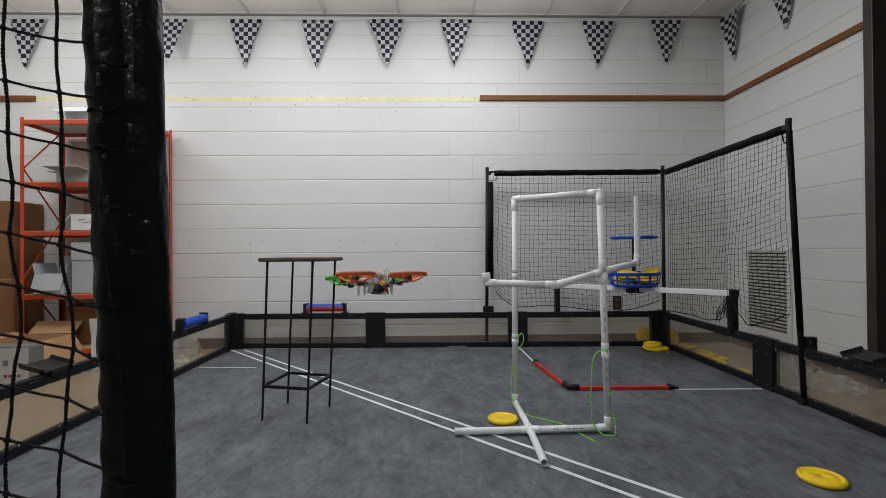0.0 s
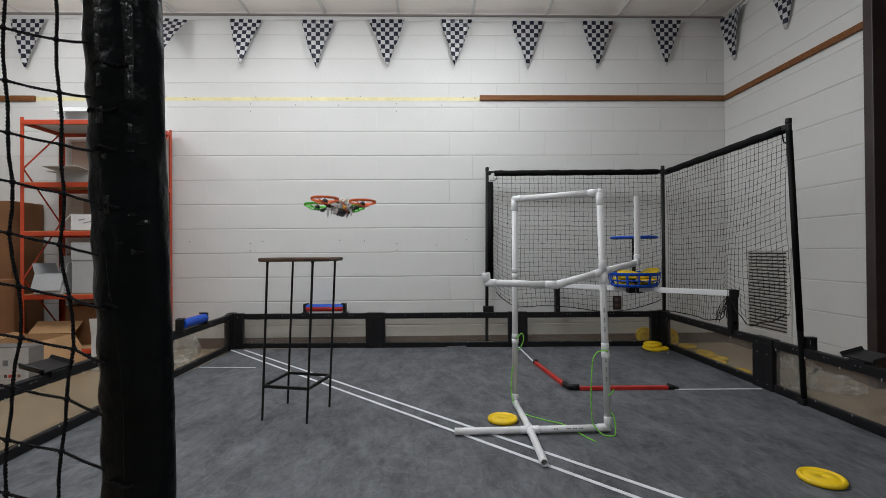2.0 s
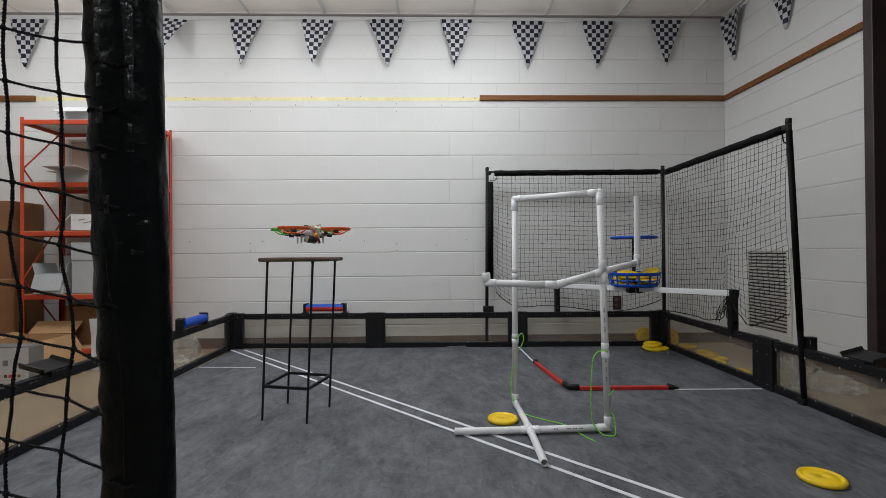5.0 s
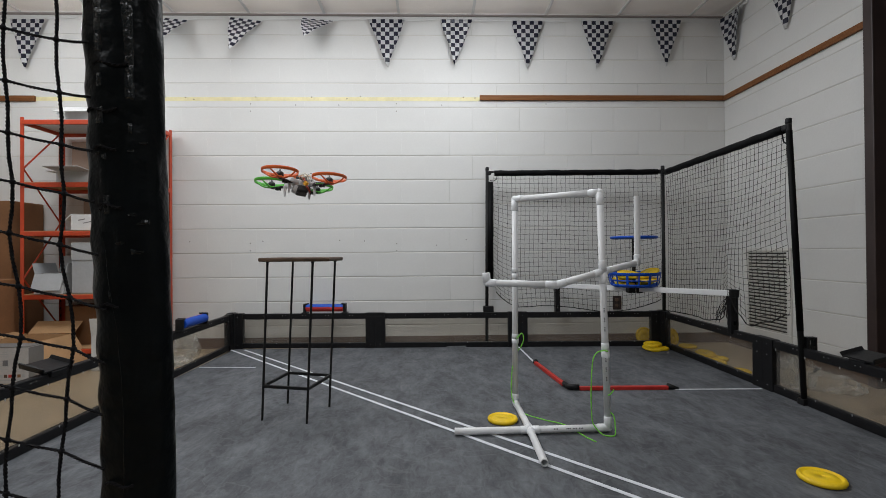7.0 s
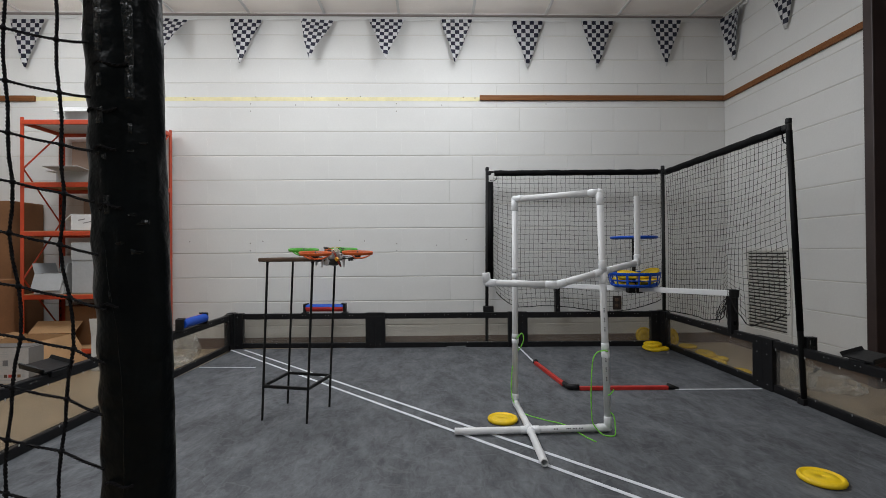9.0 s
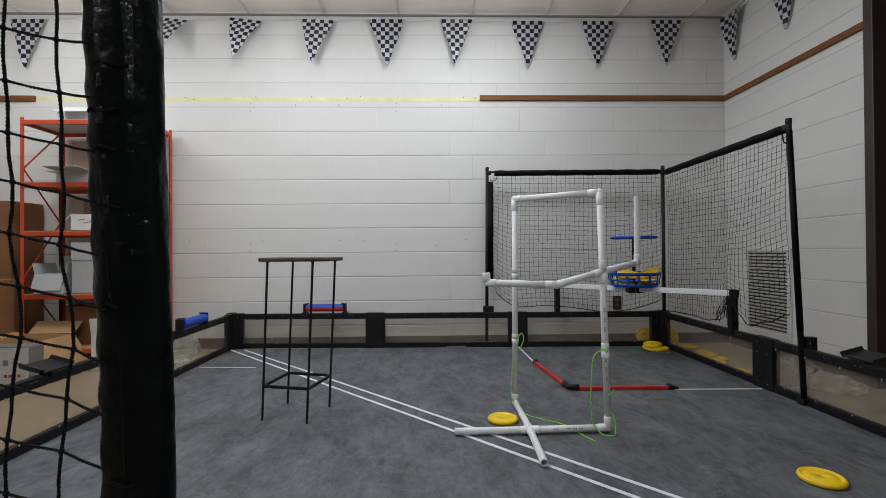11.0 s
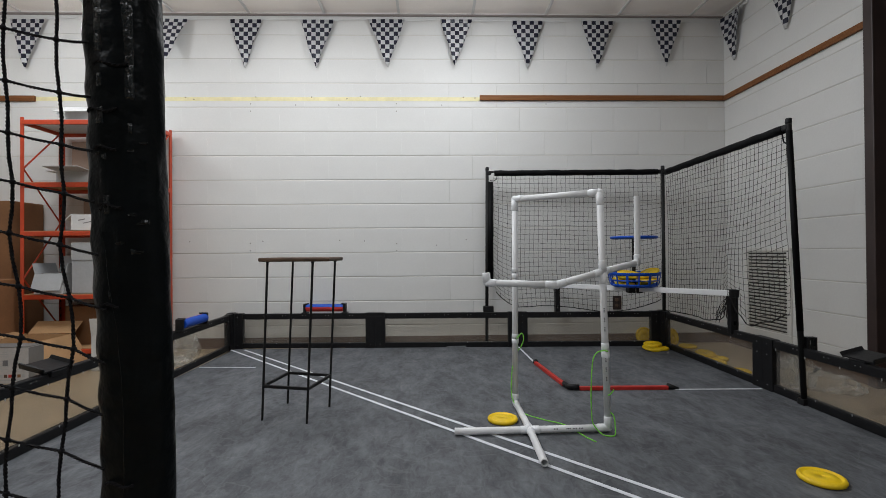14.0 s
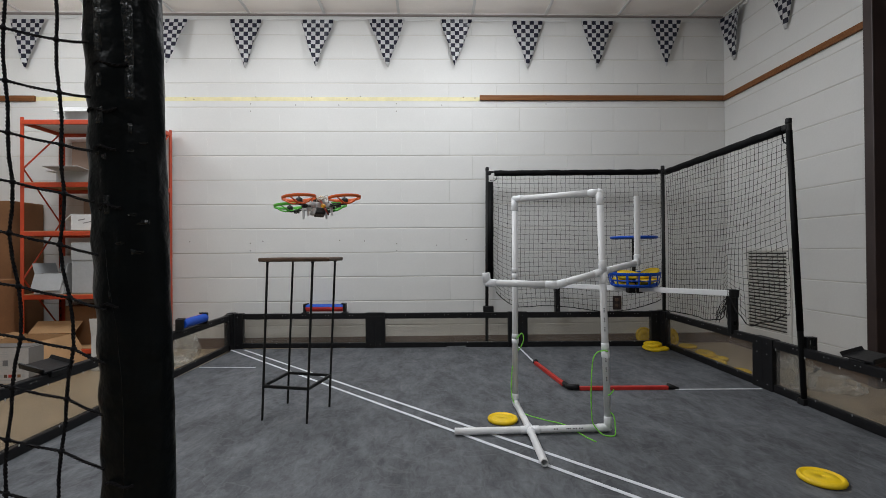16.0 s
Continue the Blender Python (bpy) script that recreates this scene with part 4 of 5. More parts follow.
tagged(part("brown_carton", boxed((0.5, 0.2, 0.30), (0, 0, 0.15), bevel=0.004), CARD_DARK), "brown cardboard carton low on the shelf", "box").matrix_basis = pose(-2.6, 3.78, ZS[0] - 0.406)
tagged(part("brown_carton", boxed((0.44, 0.10, 0.30), (0, 0, 0.15), bevel=0.004), PINK_CARD), "pale brown cardboard carton standing on the shelf", "box").matrix_basis = pose(-2.60, 3.87, ZS[0])
tagged(part("brown_carton", boxed((0.44, 0.08, 0.26), (0, 0, 0.13), bevel=0.004), PINK_CARD), "pale brown cardboard carton standing on the shelf", "box").matrix_basis = pose(-2.60, 3.87, ZS[1])

tagged(part("large_carton", boxed((0.5, 0.3, 1.22), (0, 0, 0.61), bevel=0.006), CARD_DARK), "tall brown cardboard carton standing beside the shelf", "box").matrix_basis = pose(-3.49, 3.81, -0.015)
tagged(part("large_carton", boxed((0.36, 0.4, 0.62), (0, 0, 0.31), bevel=0.006), CARD_DARK), "brown cardboard carton standing beside the shelf", "box").matrix_basis = pose(-3.3, 3.42, -0.015)
open_box("floor_carton", pose(-2.855, 3.36, -0.015), 0.34, 0.38, 0.205, CARD, "open tan cardboard carton with its flap hanging down, on the floor", (None, 42, 9, -60), (0.12, 0.26))
b = tagged(part("printed_box", boxed((0.27, 0.12, 0.225), (0, 0.05, 0.1125), bevel=0.004), PRINT_BOX), "white box with grey printed panels, lid and side darkened as shade", "box")
b.matrix_basis = pose(-2.645, 2.955, -0.015, 0, 0, 2)
# shade put into colour: dark sheets on the top and right side
part("lid", boxed((0.274, 0.124, 0.004), (0, 0.05, 0.2275), bevel=0.001), SHADE_CARD, b, "lid coloured dark for the shade behind the box")
part("shade_panel", boxed((0.002, 0.116, 0.218), (0.1362, 0.05, 0.112)), SHADE_CARD, b, "box side coloured dark for its shade")
for k in range(13):
    for x, w in ((-0.012, 0.062), (0.072, 0.085)):
        if (k * 3 + int(x * 100)) % 7 < 6:
            part("print_line", boxed((w * (1 - 0.12 * (k % 3)), 0.0008, 0.0035), (x, -0.0105, 0.078 + k * 0.0105)), GREY_BOX, b)
for x, z, sx, sz, m in ((-0.098, 0.17, 0.064, 0.07, INK), (-0.098, 0.10, 0.064, 0.05, GREY_BOX), (-0.098, 0.05, 0.064, 0.03, INK), (0.0, 0.128, 0.03, 0.035, INK)):
    part("printed_panel", boxed((sx, 0.001, sz), (x, -0.0107, z), bevel=0.0), m, b)
for k, m in enumerate((GREY_BOX, SEAT_WOOD, RED, INK, CARD_DARK, GREY_BOX)):
    part("printed_square", boxed((0.019, 0.001, 0.019), (-0.025 + 0.0265 * k, -0.0107, 0.048)), m, b)
part("print_band", boxed((0.2, 0.001, 0.008), (0.03, -0.0106, 0.022)), GREY_BOX, b)
open_box("floor_carton", pose(-2.215, 3.34, -0.015, 0, 0, 3), 0.24, 0.2, 0.24, PALE_BOX, "pale box standing behind the field wall", (80, 80, None, 80))


# ---- clear plastic bags outside the field ----
def plastic_bag(m, sx, sy, sz, seed, label):
    """A thin crumpled skin: soft bulges, sharp folds and a gathered mouth."""
    bm = bmesh.new()
    bmesh.ops.create_icosphere(bm, subdivisions=5, radius=1.0)
    for v in bm.verts:
        p = v.co.copy()
        fold = 1 - 2.4 * abs(noise.noise(p * 3.3 + Vector((0, seed, 0))))
        fine = 1 - 2.2 * abs(noise.noise(p * 8.5 + Vector((seed, 2, 0))))
        k = 0.92 + 0.42 * noise.noise(p * 1.7 + Vector((seed, 0, 0))) + 0.15 * fold + 0.06 * fine
        v.co = Vector((p.x * sx * k, p.y * sy * k, max(0.0, (p.z + 0.55) * sz * k)))
    ob = turned("plastic_bag", bm, m, BAG, None, "", False)
    ob.visible_shadow = False
    return tagged(ob, label, "bag", "plastic bags")


plastic_bag(pose(2.05, 2.63, -0.015, 0, 0, 20), 0.05, 0.065, 0.13, 3, "crumpled clear plastic bag standing against the field wall")
plastic_bag(pose(2.225, 2.545, -0.015, 0, 0, -36), 0.125, 0.05, 0.058, 7, "long crumpled clear plastic bag lying on the floor")
plastic_bag(pose(2.15, 2.70, -0.015, 0, 0, 60), 0.07, 0.10, 0.10, 11, "crumpled clear plastic bag on the floor")
tagged(part("cable_clip", boxed((0.022, 0.012, 0.03), (0, 0, 0), (0, 0, 30), 0.004), CARBON), "small black clip lying on a clear plastic bag", "clip").matrix_basis = pose(2.16, 2.56, 0.10, 20, 35, 0)
plastic_bag(pose(-1.865, 3.57, -0.015, 0, 0, 15), 0.08, 0.05, 0.13, 5, "crumpled clear plastic bag standing behind the field wall")
plastic_bag(pose(-1.83, 3.36, -0.015, 0, 0, 40), 0.10, 0.06, 0.035, 13, "flat clear plastic bag lying on the floor")
sheet = thing("printed_wrapper", pose(-1.86, 3.40, 0.022, 22, 0, 24), "clear film wrapper with a dark printed strip on the floor", "wrapper")
part("film", boxed((0.17, 0.09, 0.0015)), BAG, sheet)
for k in range(9):
    part("print_bar", boxed((0.012, 0.014 - 0.004 * (k % 3 == 1), 0.0006), (-0.07 + 0.0172 * k, 0.012, 0.0012)), INK, sheet)
tagged(part("plastic_sheet", boxed((0.3, 0.012, 0.26), (0, 0, 0.13), bevel=0.003), BAG), "clear plastic sheet leaning behind the field wall", "sheet").matrix_basis = pose(-1.99, 3.68, -0.012, 14, 0, 4)


# ---- black padded post and the net that hangs from it ----
def rope(bm, pts, r, pitch=0.0036):
    """Two strands twisted round one another along points."""
    pts = [Vector(p) for p in pts]
    fine = []
    for i in range(len(pts) - 1):
        n = max(2, int((pts[i + 1] - pts[i]).length / 0.0011))
        fine += [pts[i].lerp(pts[i + 1], k / n) for k in range(n)]
    fine.append(pts[-1])
    for ph in (0.0, math.pi):
        out, s = [], 0.0
        for i, p in enumerate(fine):
            d = (fine[min(i + 1, len(fine) - 1)] - fine[max(i - 1, 0)]).normalized()
            side = d.cross(Vector((0, 1, 0))).normalized()
            up = side.cross(d)
            if i:
                s += (p - fine[i - 1]).length
            a = 2 * math.pi * s / pitch / 2 + ph
            out.append(p + 0.5 * r * (math.cos(a) * side + math.sin(a) * up))
        tube(bm, out, r * 0.66, 4)
    return bm


def net_post():
    p = thing("net_post", pose(-0.272, 0.43, 0), "black padded net post wrapped in shiny black tape", "post")

    def skin(a, z, lift=0.0):
        """A point of the uneven padding, at an angle round the post and a height."""
        r = 0.0260 + 0.006 * z + lift + 0.0028 * noise.noise(Vector((2.2 * math.cos(a), 2.2 * math.sin(a), z * 9))) + 0.0012 * noise.noise(Vector((5 * math.cos(a), 5 * math.sin(a), z * 40)))
        r += 0.0013 * math.cos(2 * math.pi * (z - 0.7) / 0.0456) * max(0.0, -math.cos(a)) ** 2
        return (-0.033 * (z - 0.785) - 0.0010 + r * math.cos(a), 0.8 * r * math.sin(a), z)

    bm = bmesh.new()
    rings, n = 260, 36
    for j in range(rings + 1):
        z = 2.1 * j / rings
        for k in range(n):
            bm.verts.new(skin(2 * math.pi * k / n, z))
    bm.verts.ensure_lookup_table()
    for j in range(rings):
        for k in range(n):
            a, b = j * n + k, j * n + (k + 1) % n
            bm.faces.new((bm.verts[a], bm.verts[b], bm.verts[b + n], bm.verts[a + n]))
    bm.faces.new([bm.verts[rings * n + k] for k in range(n)])
    part("padding", bm, TAPE_BLACK, p, "shiny black taped padding", True)
    # crinkled strips of shiny tape on the padding
    crumple = random.Random(12)
    for a0, a1, z0, z1 in ((-1.94, -1.66, 0.955, 1.04), (-1.86, -1.69, 0.925, 0.937), (-1.94, -1.69, 0.893, 0.908), (-1.84, -1.69, 0.862, 0.868), (-1.84, -1.64, 0.815, 0.832), (-1.16, -0.86, 0.915, 1.04), (-1.12, -0.98, 0.885, 0.895), (-0.89, -0.64, 0.806, 0.811), (-1.14, -0.99, 0.78, 0.785), (-1.79, -1.64, 0.742, 0.749)):
        bm = bmesh.new()
        nu, nv = 12, max(5, int((z1 - z0) / 0.0011))
        seed = Vector((crumple.uniform(0, 9), crumple.uniform(0, 9), 0))
        grid = []
        for j in range(nv + 1):
            z = z0 + (z1 - z0) * j / nv
            row = []
            for i in range(nu + 1):
                a = a0 + (a1 - a0) * i / nu
                ragged = 0.03 * noise.noise(Vector((0, z * 120, i)) + seed) * abs(2 * i / nu - 1)
                edge = min(1.0, 4 * min(i, nu - i) / nu, 2 * min(j, nv - j) / 3)
                lift = -0.0003 + edge * (0.0008 + 0.0009 * noise.noise(Vector((a * 14, z * 210, 0)) + seed))
                row.append(bm.verts.new(skin(a + ragged, z, lift)))
            grid.append(row)
        for j in range(nv):
            for i in range(nu):
                bm.faces.new((grid[j][i], grid[j][i + 1], grid[j + 1][i + 1], grid[j + 1][i]))
        part("tape_strip", bm, GLOSS_TAPE, p, "crinkled shiny black tape strip", True)
    # the lapped seam of the tape, with its edge standing up a little
    def seam_at(z):
        t = min(1.0, max(0.0, (0.80 - z) / 0.24))
        return -1.88 + 0.42 * math.sin(t * 2.4) + 0.05 * noise.noise(Vector((0, 3, z * 30)))

    bm = bmesh.new()
    rows = []
    for j in range(121):
        z = 0.80 - 0.26 * j / 120
        wave = 0.0004 * noise.noise(Vector((1, 7, z * 90)))
        rows.append([bm.verts.new(skin(seam_at(z) + 0.5 * i / 8, z, (0.0018 + wave) * (1 - i / 8) ** 2 + 0.00005)) for i in range(9)])
    for j in range(120):
        for i in range(8):
            bm.faces.new((rows[j][i], rows[j][i + 1], rows[j + 1][i + 1], rows[j + 1][i]))
    part("tape_lap", bm, TAPE_BLACK, p, "lapped edge of the shiny black tape", True)
    # thin glossy bead added along the seam to give its edge a highlight
    part("tape_edge_glint", tube(bmesh.new(), [skin(seam_at(0.785 - 0.0021 * j), 0.785 - 0.0021 * j, 0.0018) for j in range(105)], 0.0003, 5), GLOSS_TAPE, p, "", True)
    # small raised blisters and loops in the tape
    for a0, z0, half in ((-1.07, 0.8145, 0.0042), (-0.85, 0.807, 0.0052), (-1.37, 0.790, 0.0048), (-0.91, 0.782, 0.0045), (-0.71, 0.878, 0.0048), (-1.05, 0.870, 0.003), (-2.0, 0.819, 0.003), (-1.95, 0.868, 0.003)):
        loop = []
        for k in range(16):
            w = 2 * math.pi * k / 16
            loop.append(skin(a0 + 0.75 * half / 0.031 * math.cos(w), z0 + 0.0008 * math.sin(w) + 0.0004 * math.cos(w), 0.0005))
        part("tape_blister", tube(bmesh.new(), loop, 0.0005, 6, closed=True), GLOSS_TAPE, p, "shiny raised blister in the tape", True)
    part("foot", boxed((0.12, 0.10, 0.03), (0.018, 0, 0.0), bevel=0.006), BLACK, p)
    # cords lashed round the padding where the net is tied on
    rnd = random.Random(5)
    for z in (0.583, 0.736, 0.822, 0.872, 0.905, 0.945):
        cx = -0.033 * (z - 0.785) - 0.0010
        t0 = -2.1 + rnd.uniform(-0.2, 0.2)
        pts = [(cx + 0.0325 * math.cos(t0 + k * 0.13), 0.0264 * math.sin(t0 + k * 0.13), z + 0.002 * math.sin(k)) for k in range(5 + rnd.randrange(4))]
        part("lashing", rope(bmesh.new(), pts, 0.0014), BLACK_NET, p, "black lashing cord")


GLOSS_TAPE = mat("crinkled_black_tape", (0.006, 0.009, 0.011), 0.13, vary=0.3, scale=40, bump=0.002, bump_scale=140, spec=0.38)
TAPE_BLACK = mat("shiny_black_tape", (0.0024, 0.0038, 0.0048), 0.33, vary=0.35, scale=30, bump=0.006, bump_scale=26, spec=0.11)
net_post()


def near_net():
    n = thing("field_net", pose(0, 0, 0), "black knotted rope netting tied to the post", "net")
    # how far each knot of a column is drawn aside, from the top row down
    sway = (-0.004, -0.004, -0.0015, 0.001, 0.0045, 0.0005, 0.0085, 0.0110, 0.0045, 0.0005, -0.001)
    drop = 0.0456

    def knot(c, k):
        s = sway[k % 11] if 0 <= k < 11 else 0.006 * math.sin(k * 0.9)
        return Vector((-0.3295 + s - 0.0455 * c + 0.001 * math.sin(c * 2 + k), 0.42 + 0.008 * math.sin(c * 1.3 + k * 0.5) * (c > 1), 1.0165 + 0.0105 * c - drop * k + 0.0012 * math.sin(k * 1.7)))

    def post_edge(k):
        z = knot(0, k).z - 0.0095
        return Vector((-0.293 + 0.012 * (0.96 - z) / 0.35 + 0.008 * max(0, 1 - abs(k - 6.2) / 1.5), 0.404, z))

    for c in range(0, 8):
        pts = []
        for k in range(-10, 22):
            a, b = knot(c, k), knot(c, k + 1)
            pts += [a, a.lerp(b, 0.5) + Vector((0.0012 * (-1) ** k, 0, 0))]
        part("net_cord", rope(bmesh.new(), pts, 0.0015), BLACK_NET, n)
    for k in range(-10, 22):
        pts = [post_edge(k)] + [knot(c, k) for c in range(0, 8)]
        out = []
        for i in range(len(pts) - 1):
            out += [pts[i], pts[i].lerp(pts[i + 1], 0.5) + Vector((0, 0, -0.0008))]
        out.append(pts[-1])
        part("net_cord", rope(bmesh.new(), out, 0.0013), BLACK_NET, n)
        for c in range(0, 3):
            if 0 <= k < 12:
                bm = bmesh.new()
                bmesh.ops.create_icosphere(bm, subdivisions=2, radius=0.0027, matrix=Matrix.Translation(knot(c, k)))
                part("knot", bm, BLACK_NET, n, "", True)


near_net()


# ---- the flying quadcopter ----
RA, RB, RR = 0.0977, 0.1023, 0.0700


def quadcopter():
    q = thing("quadcopter", pose(0, 0, 1), "quadcopter with orange and green ring guards and a grey frame", "drone")

    def smooth_tube(name, pts, r, material, parent, label="", seg=8):
        return part(name, tube(bmesh.new(), pts, r, seg), material, parent, label, True)

    for sx, sy, colour, word in ((-1, -1, GUARD_ORANGE, "orange"), (1, -1, GUARD_ORANGE, "orange"), (-1, 1, GUARD_GREEN, "green"), (1, 1, GUARD_GREEN, "green")):
        cx, cy = sx * RA, sy * RB
        bm = bmesh.new()
        lathe(bm, [(RR - 0.0016, 0.001), (RR + 0.0004, 0.001), (RR + 0.0012, -0.001), (RR - 0.0002, -0.0115), (RR - 0.0018, -0.012), (RR - 0.0022, -0.010)], 48, (cx, cy, 0))
        g = part("ring_guard", bm, colour, q, f"{word} plastic ring guard", True)
        base = math.atan2(-cy, -cx)
        for k in range(3):
            a = base + math.pi / 2 + k * math.pi / 2
            pts = []
            for j in range(9):
                t = j / 8
                rr = (RR - 0.002) * (1 - t) + 0.012 * t
                pts.append((cx + rr * math.cos(a + 0.35 * t), cy + rr * math.sin(a + 0.35 * t), -0.009 - 0.021 * math.sin(t * math.pi / 2)))
            bm = bmesh.new()
            tube(bm, pts, 0.0026, 6, radii=[0.0028 + 0.0014 * (j / 8) for j in range(9)])
            part("guard_strut", bm, colour, g, "", True)
        part("motor_seat", lathe(bmesh.new(), [(0.0004, -0.026), (0.017, -0.026), (0.018, -0.029), (0.016, -0.032), (0.0004, -0.032)], 18, (cx, cy, 0)), colour, g, "", True)
        mo = part("motor", lathe(bmesh.new(), [(0.0004, 0.004), (0.003, 0.003), (0.004, -0.003), (0.012, -0.008), (0.0145, -0.012), (0.0145, -0.024), (0.012, -0.027), (0.0004, -0.027)], 18, (cx, cy, 0)), CARBON, q, "black brushless motor", True)
        for k in range(3):
            a = k * 2 * math.pi / 3 + sx * 0.4 + sy
            bm = bmesh.new()
            ps = []
            for j in range(6):
                t = 0.006 + 0.052 * j / 5
                wv = 0.006 + 0.010 * math.sin(math.pi * min(1, j / 5 + 0.12))
                d, s = Vector((math.cos(a), math.sin(a), 0)), Vector((-math.sin(a), math.cos(a), 0))
                o = Vector((cx, cy, 0.0))
                ps.append((bm.verts.new(o + d * t + s * wv * 0.5 + Vector((0, 0, 0.003))), bm.verts.new(o + d * t - s * wv * 0.5 - Vector((0, 0, 0.002)))))
            for j in range(5):
                bm.faces.new((ps[j][0], ps[j + 1][0], ps[j + 1][1], ps[j][1]))
            bmesh.ops.solidify(bm, geom=bm.faces[:], thickness=0.001)
            part("propeller_blade", bm, PROP, mo, "see-through spinning propeller blade", True)
        # arm
        d = Vector((-cx, -cy, 0)).normalized()
        p0, p1 = Vector((cx, cy, -0.0325)), Vector((sx * 0.03, sy * 0.035, -0.034))
        n = (p1 - p0).length
        arm = part("arm", boxed((n, 0.014, 0.005), bevel=0.001), CARBON, q, "black carbon arm")
        arm.matrix_basis = Matrix.Translation((p0 + p1) / 2) @ Matrix.Rotation(math.atan2(d.y, d.x), 4, "Z")
        for t in (0.28, 0.42):
            part("arm_standoff", boxed((0.006, 0.016, 0.012), (n * (t - 0.5), 0, -0.005), bevel=0.001), CARBON, arm)
        part("motor_wire", tube(bmesh.new(), [(-n * 0.4, 0.004, 0.004), (0, 0.007, 0.008), (n * 0.45, 0.003, 0.006)], 0.0022, 6), CARBON, arm, "", True)
        # grey blade of a leg, broad above and narrow below
        foot_ = Vector((sx * 0.052, sy * 0.047, -0.075))
        root = Vector((sx * 0.050, sy * 0.046, -0.031))
        bm = bmesh.new()
        ends = []
        for o, w, th in ((root, 0.0085, 0.004), (root.lerp(foot_, 0.3), 0.0055, 0.0035), (foot_, 0.0036, 0.003)):
            ends.append([bm.verts.new(o + Vector((ex * w, ey * th, 0))) for ex, ey in ((-1, -1), (1, -1), (1, 1), (-1, 1))])
        for r0, r1 in zip(ends, ends[1:]):
            for k in range(4):
                bm.faces.new((r0[k], r0[(k + 1) % 4], r1[(k + 1) % 4], r1[k]))
        bm.faces.new(ends[0])
        bm.faces.new(list(reversed(ends[-1])))
        bmesh.ops.recalc_face_normals(bm, faces=bm.faces)
        part("landing_leg", bm, GREY_PRINT, q, "grey printed landing leg")
    # four-armed grey shell: broad shoulders that taper to the belly
    bm = bmesh.new()
    n = 48
    layers = []
    for z, grow, arm_ in ((-0.011, 0.028, 0.030), (-0.013, 0.032, 0.040), (-0.026, 0.034, 0.046), (-0.036, 0.033, 0.040), (-0.041, 0.032, 0.012), (-0.044, 0.028, 0.004)):
        ring_ = []
        for k in range(n):
            a = 2 * math.pi * (k + 0.5) / n
            r = grow + arm_ * max(0.0, -math.cos(4 * a)) ** 1.4
            ring_.append(bm.verts.new((r * math.cos(a) * 0.96, r * math.sin(a) * 1.02, z)))
        layers.append(ring_)
    for r0, r1 in zip(layers, layers[1:]):
        for k in range(n):
            bm.faces.new((r0[k], r0[(k + 1) % n], r1[(k + 1) % n], r1[k]))
    bm.faces.new(list(reversed(layers[0])))
    bm.faces.new(layers[-1])
    bmesh.ops.recalc_face_normals(bm, faces=bm.faces)
    part("shell", bm, GREY_PRINT, q, "grey printed shell with four arms")
    bat = part("battery", boxed((0.046, 0.066, 0.029), bevel=0.007), CARBON, q, "black battery slung under the belly")
    bat.matrix_basis = pose(0.006, -0.016, -0.0555, -8, 6, -6)
    part("battery_band", boxed((0.0468, 0.010, 0.0298), (0, -0.008, 0), bevel=0.006), GREY_BOX, bat, "grey band round the battery")
    cam_plate = part("cradle", boxed((0.020, 0.040, 0.030), bevel=0.005), GREY_PRINT, q, "pale grey battery cradle")
    cam_plate.matrix_basis = pose(-0.025, -0.026, -0.0535, 0, 24, -8)
    st = part("stack", boxed((0.036, 0.05, 0.024), (-0.004, 0.0, -0.009), bevel=0.003), CARBON, q, "black electronics stack")
    for y in (-0.014, 0.008):
        part("strap", boxed((0.040, 0.011, 0.0265), (-0.004, y, -0.0085), bevel=0.002), GUARD_ORANGE, st, "orange strap")
    part("receiver", boxed((0.03, 0.02, 0.010), (-0.012, 0.01, 0.009), (0, 10, 0), 0.002), CARBON, st)
    plug_ = part("power_plug", boxed((0.013, 0.02, 0.016), bevel=0.003), GOLD_PLUG, q, "yellow power plug")
    plug_.matrix_basis = pose(0.010, -0.072, -0.036, 35, 0, 25)
    smooth_tube("power_wire", [(0.002, -0.026, -0.004), (0.006, -0.052, -0.012), (0.010, -0.068, -0.03)], 0.0042, WIRE_RED, q)
    smooth_tube("power_wire", [(0.011, -0.076, -0.042), (0.018, -0.078, -0.055), (0.030, -0.062, -0.068), (0.038, -0.034, -0.066)], 0.0040, WIRE_RED, q)
    smooth_tube("power_wire", [(0.014, -0.075, -0.04), (0.024, -0.075, -0.054), (0.034, -0.056, -0.072), (0.040, -0.03, -0.068)], 0.0036, CARBON, q)
    for k, (dx, dy, h) in enumerate(((0.012, -0.04, 0.012), (0.004, -0.046, 0.016), (0.02, -0.032, 0.010), (0.016, -0.052, 0.006), (-0.004, -0.05, 0.008), (0.008, -0.058, -0.002), (0.024, -0.046, 0.002))):
        smooth_tube("lead_wire", [(dx - 0.008, dy + 0.01, -0.012), (dx - 0.004, dy - 0.006, h * 0.6), (dx + 0.004, dy - 0.008, h), (dx + 0.010, dy, 0.0), (dx + 0.008, dy + 0.012, -0.014)], 0.0017, WIRE_WHITE, q, "thin white wire")
    smooth_tube("antenna", [(0.012, -0.03, -0.012), (0.026, -0.042, 0.012), (0.037, -0.046, 0.018), (0.043, -0.05, 0.004), (0.036, -0.055, -0.02)], 0.0012, CARBON, q, "thin black antenna lead")
    smooth_tube("antenna", [(-0.01, 0.0, 0.008), (0.018, -0.01, 0.016), (0.044, -0.012, 0.014)], 0.0013, GOLD_PLUG, q, "thin tan antenna")
    return q


DRONE = quadcopter()


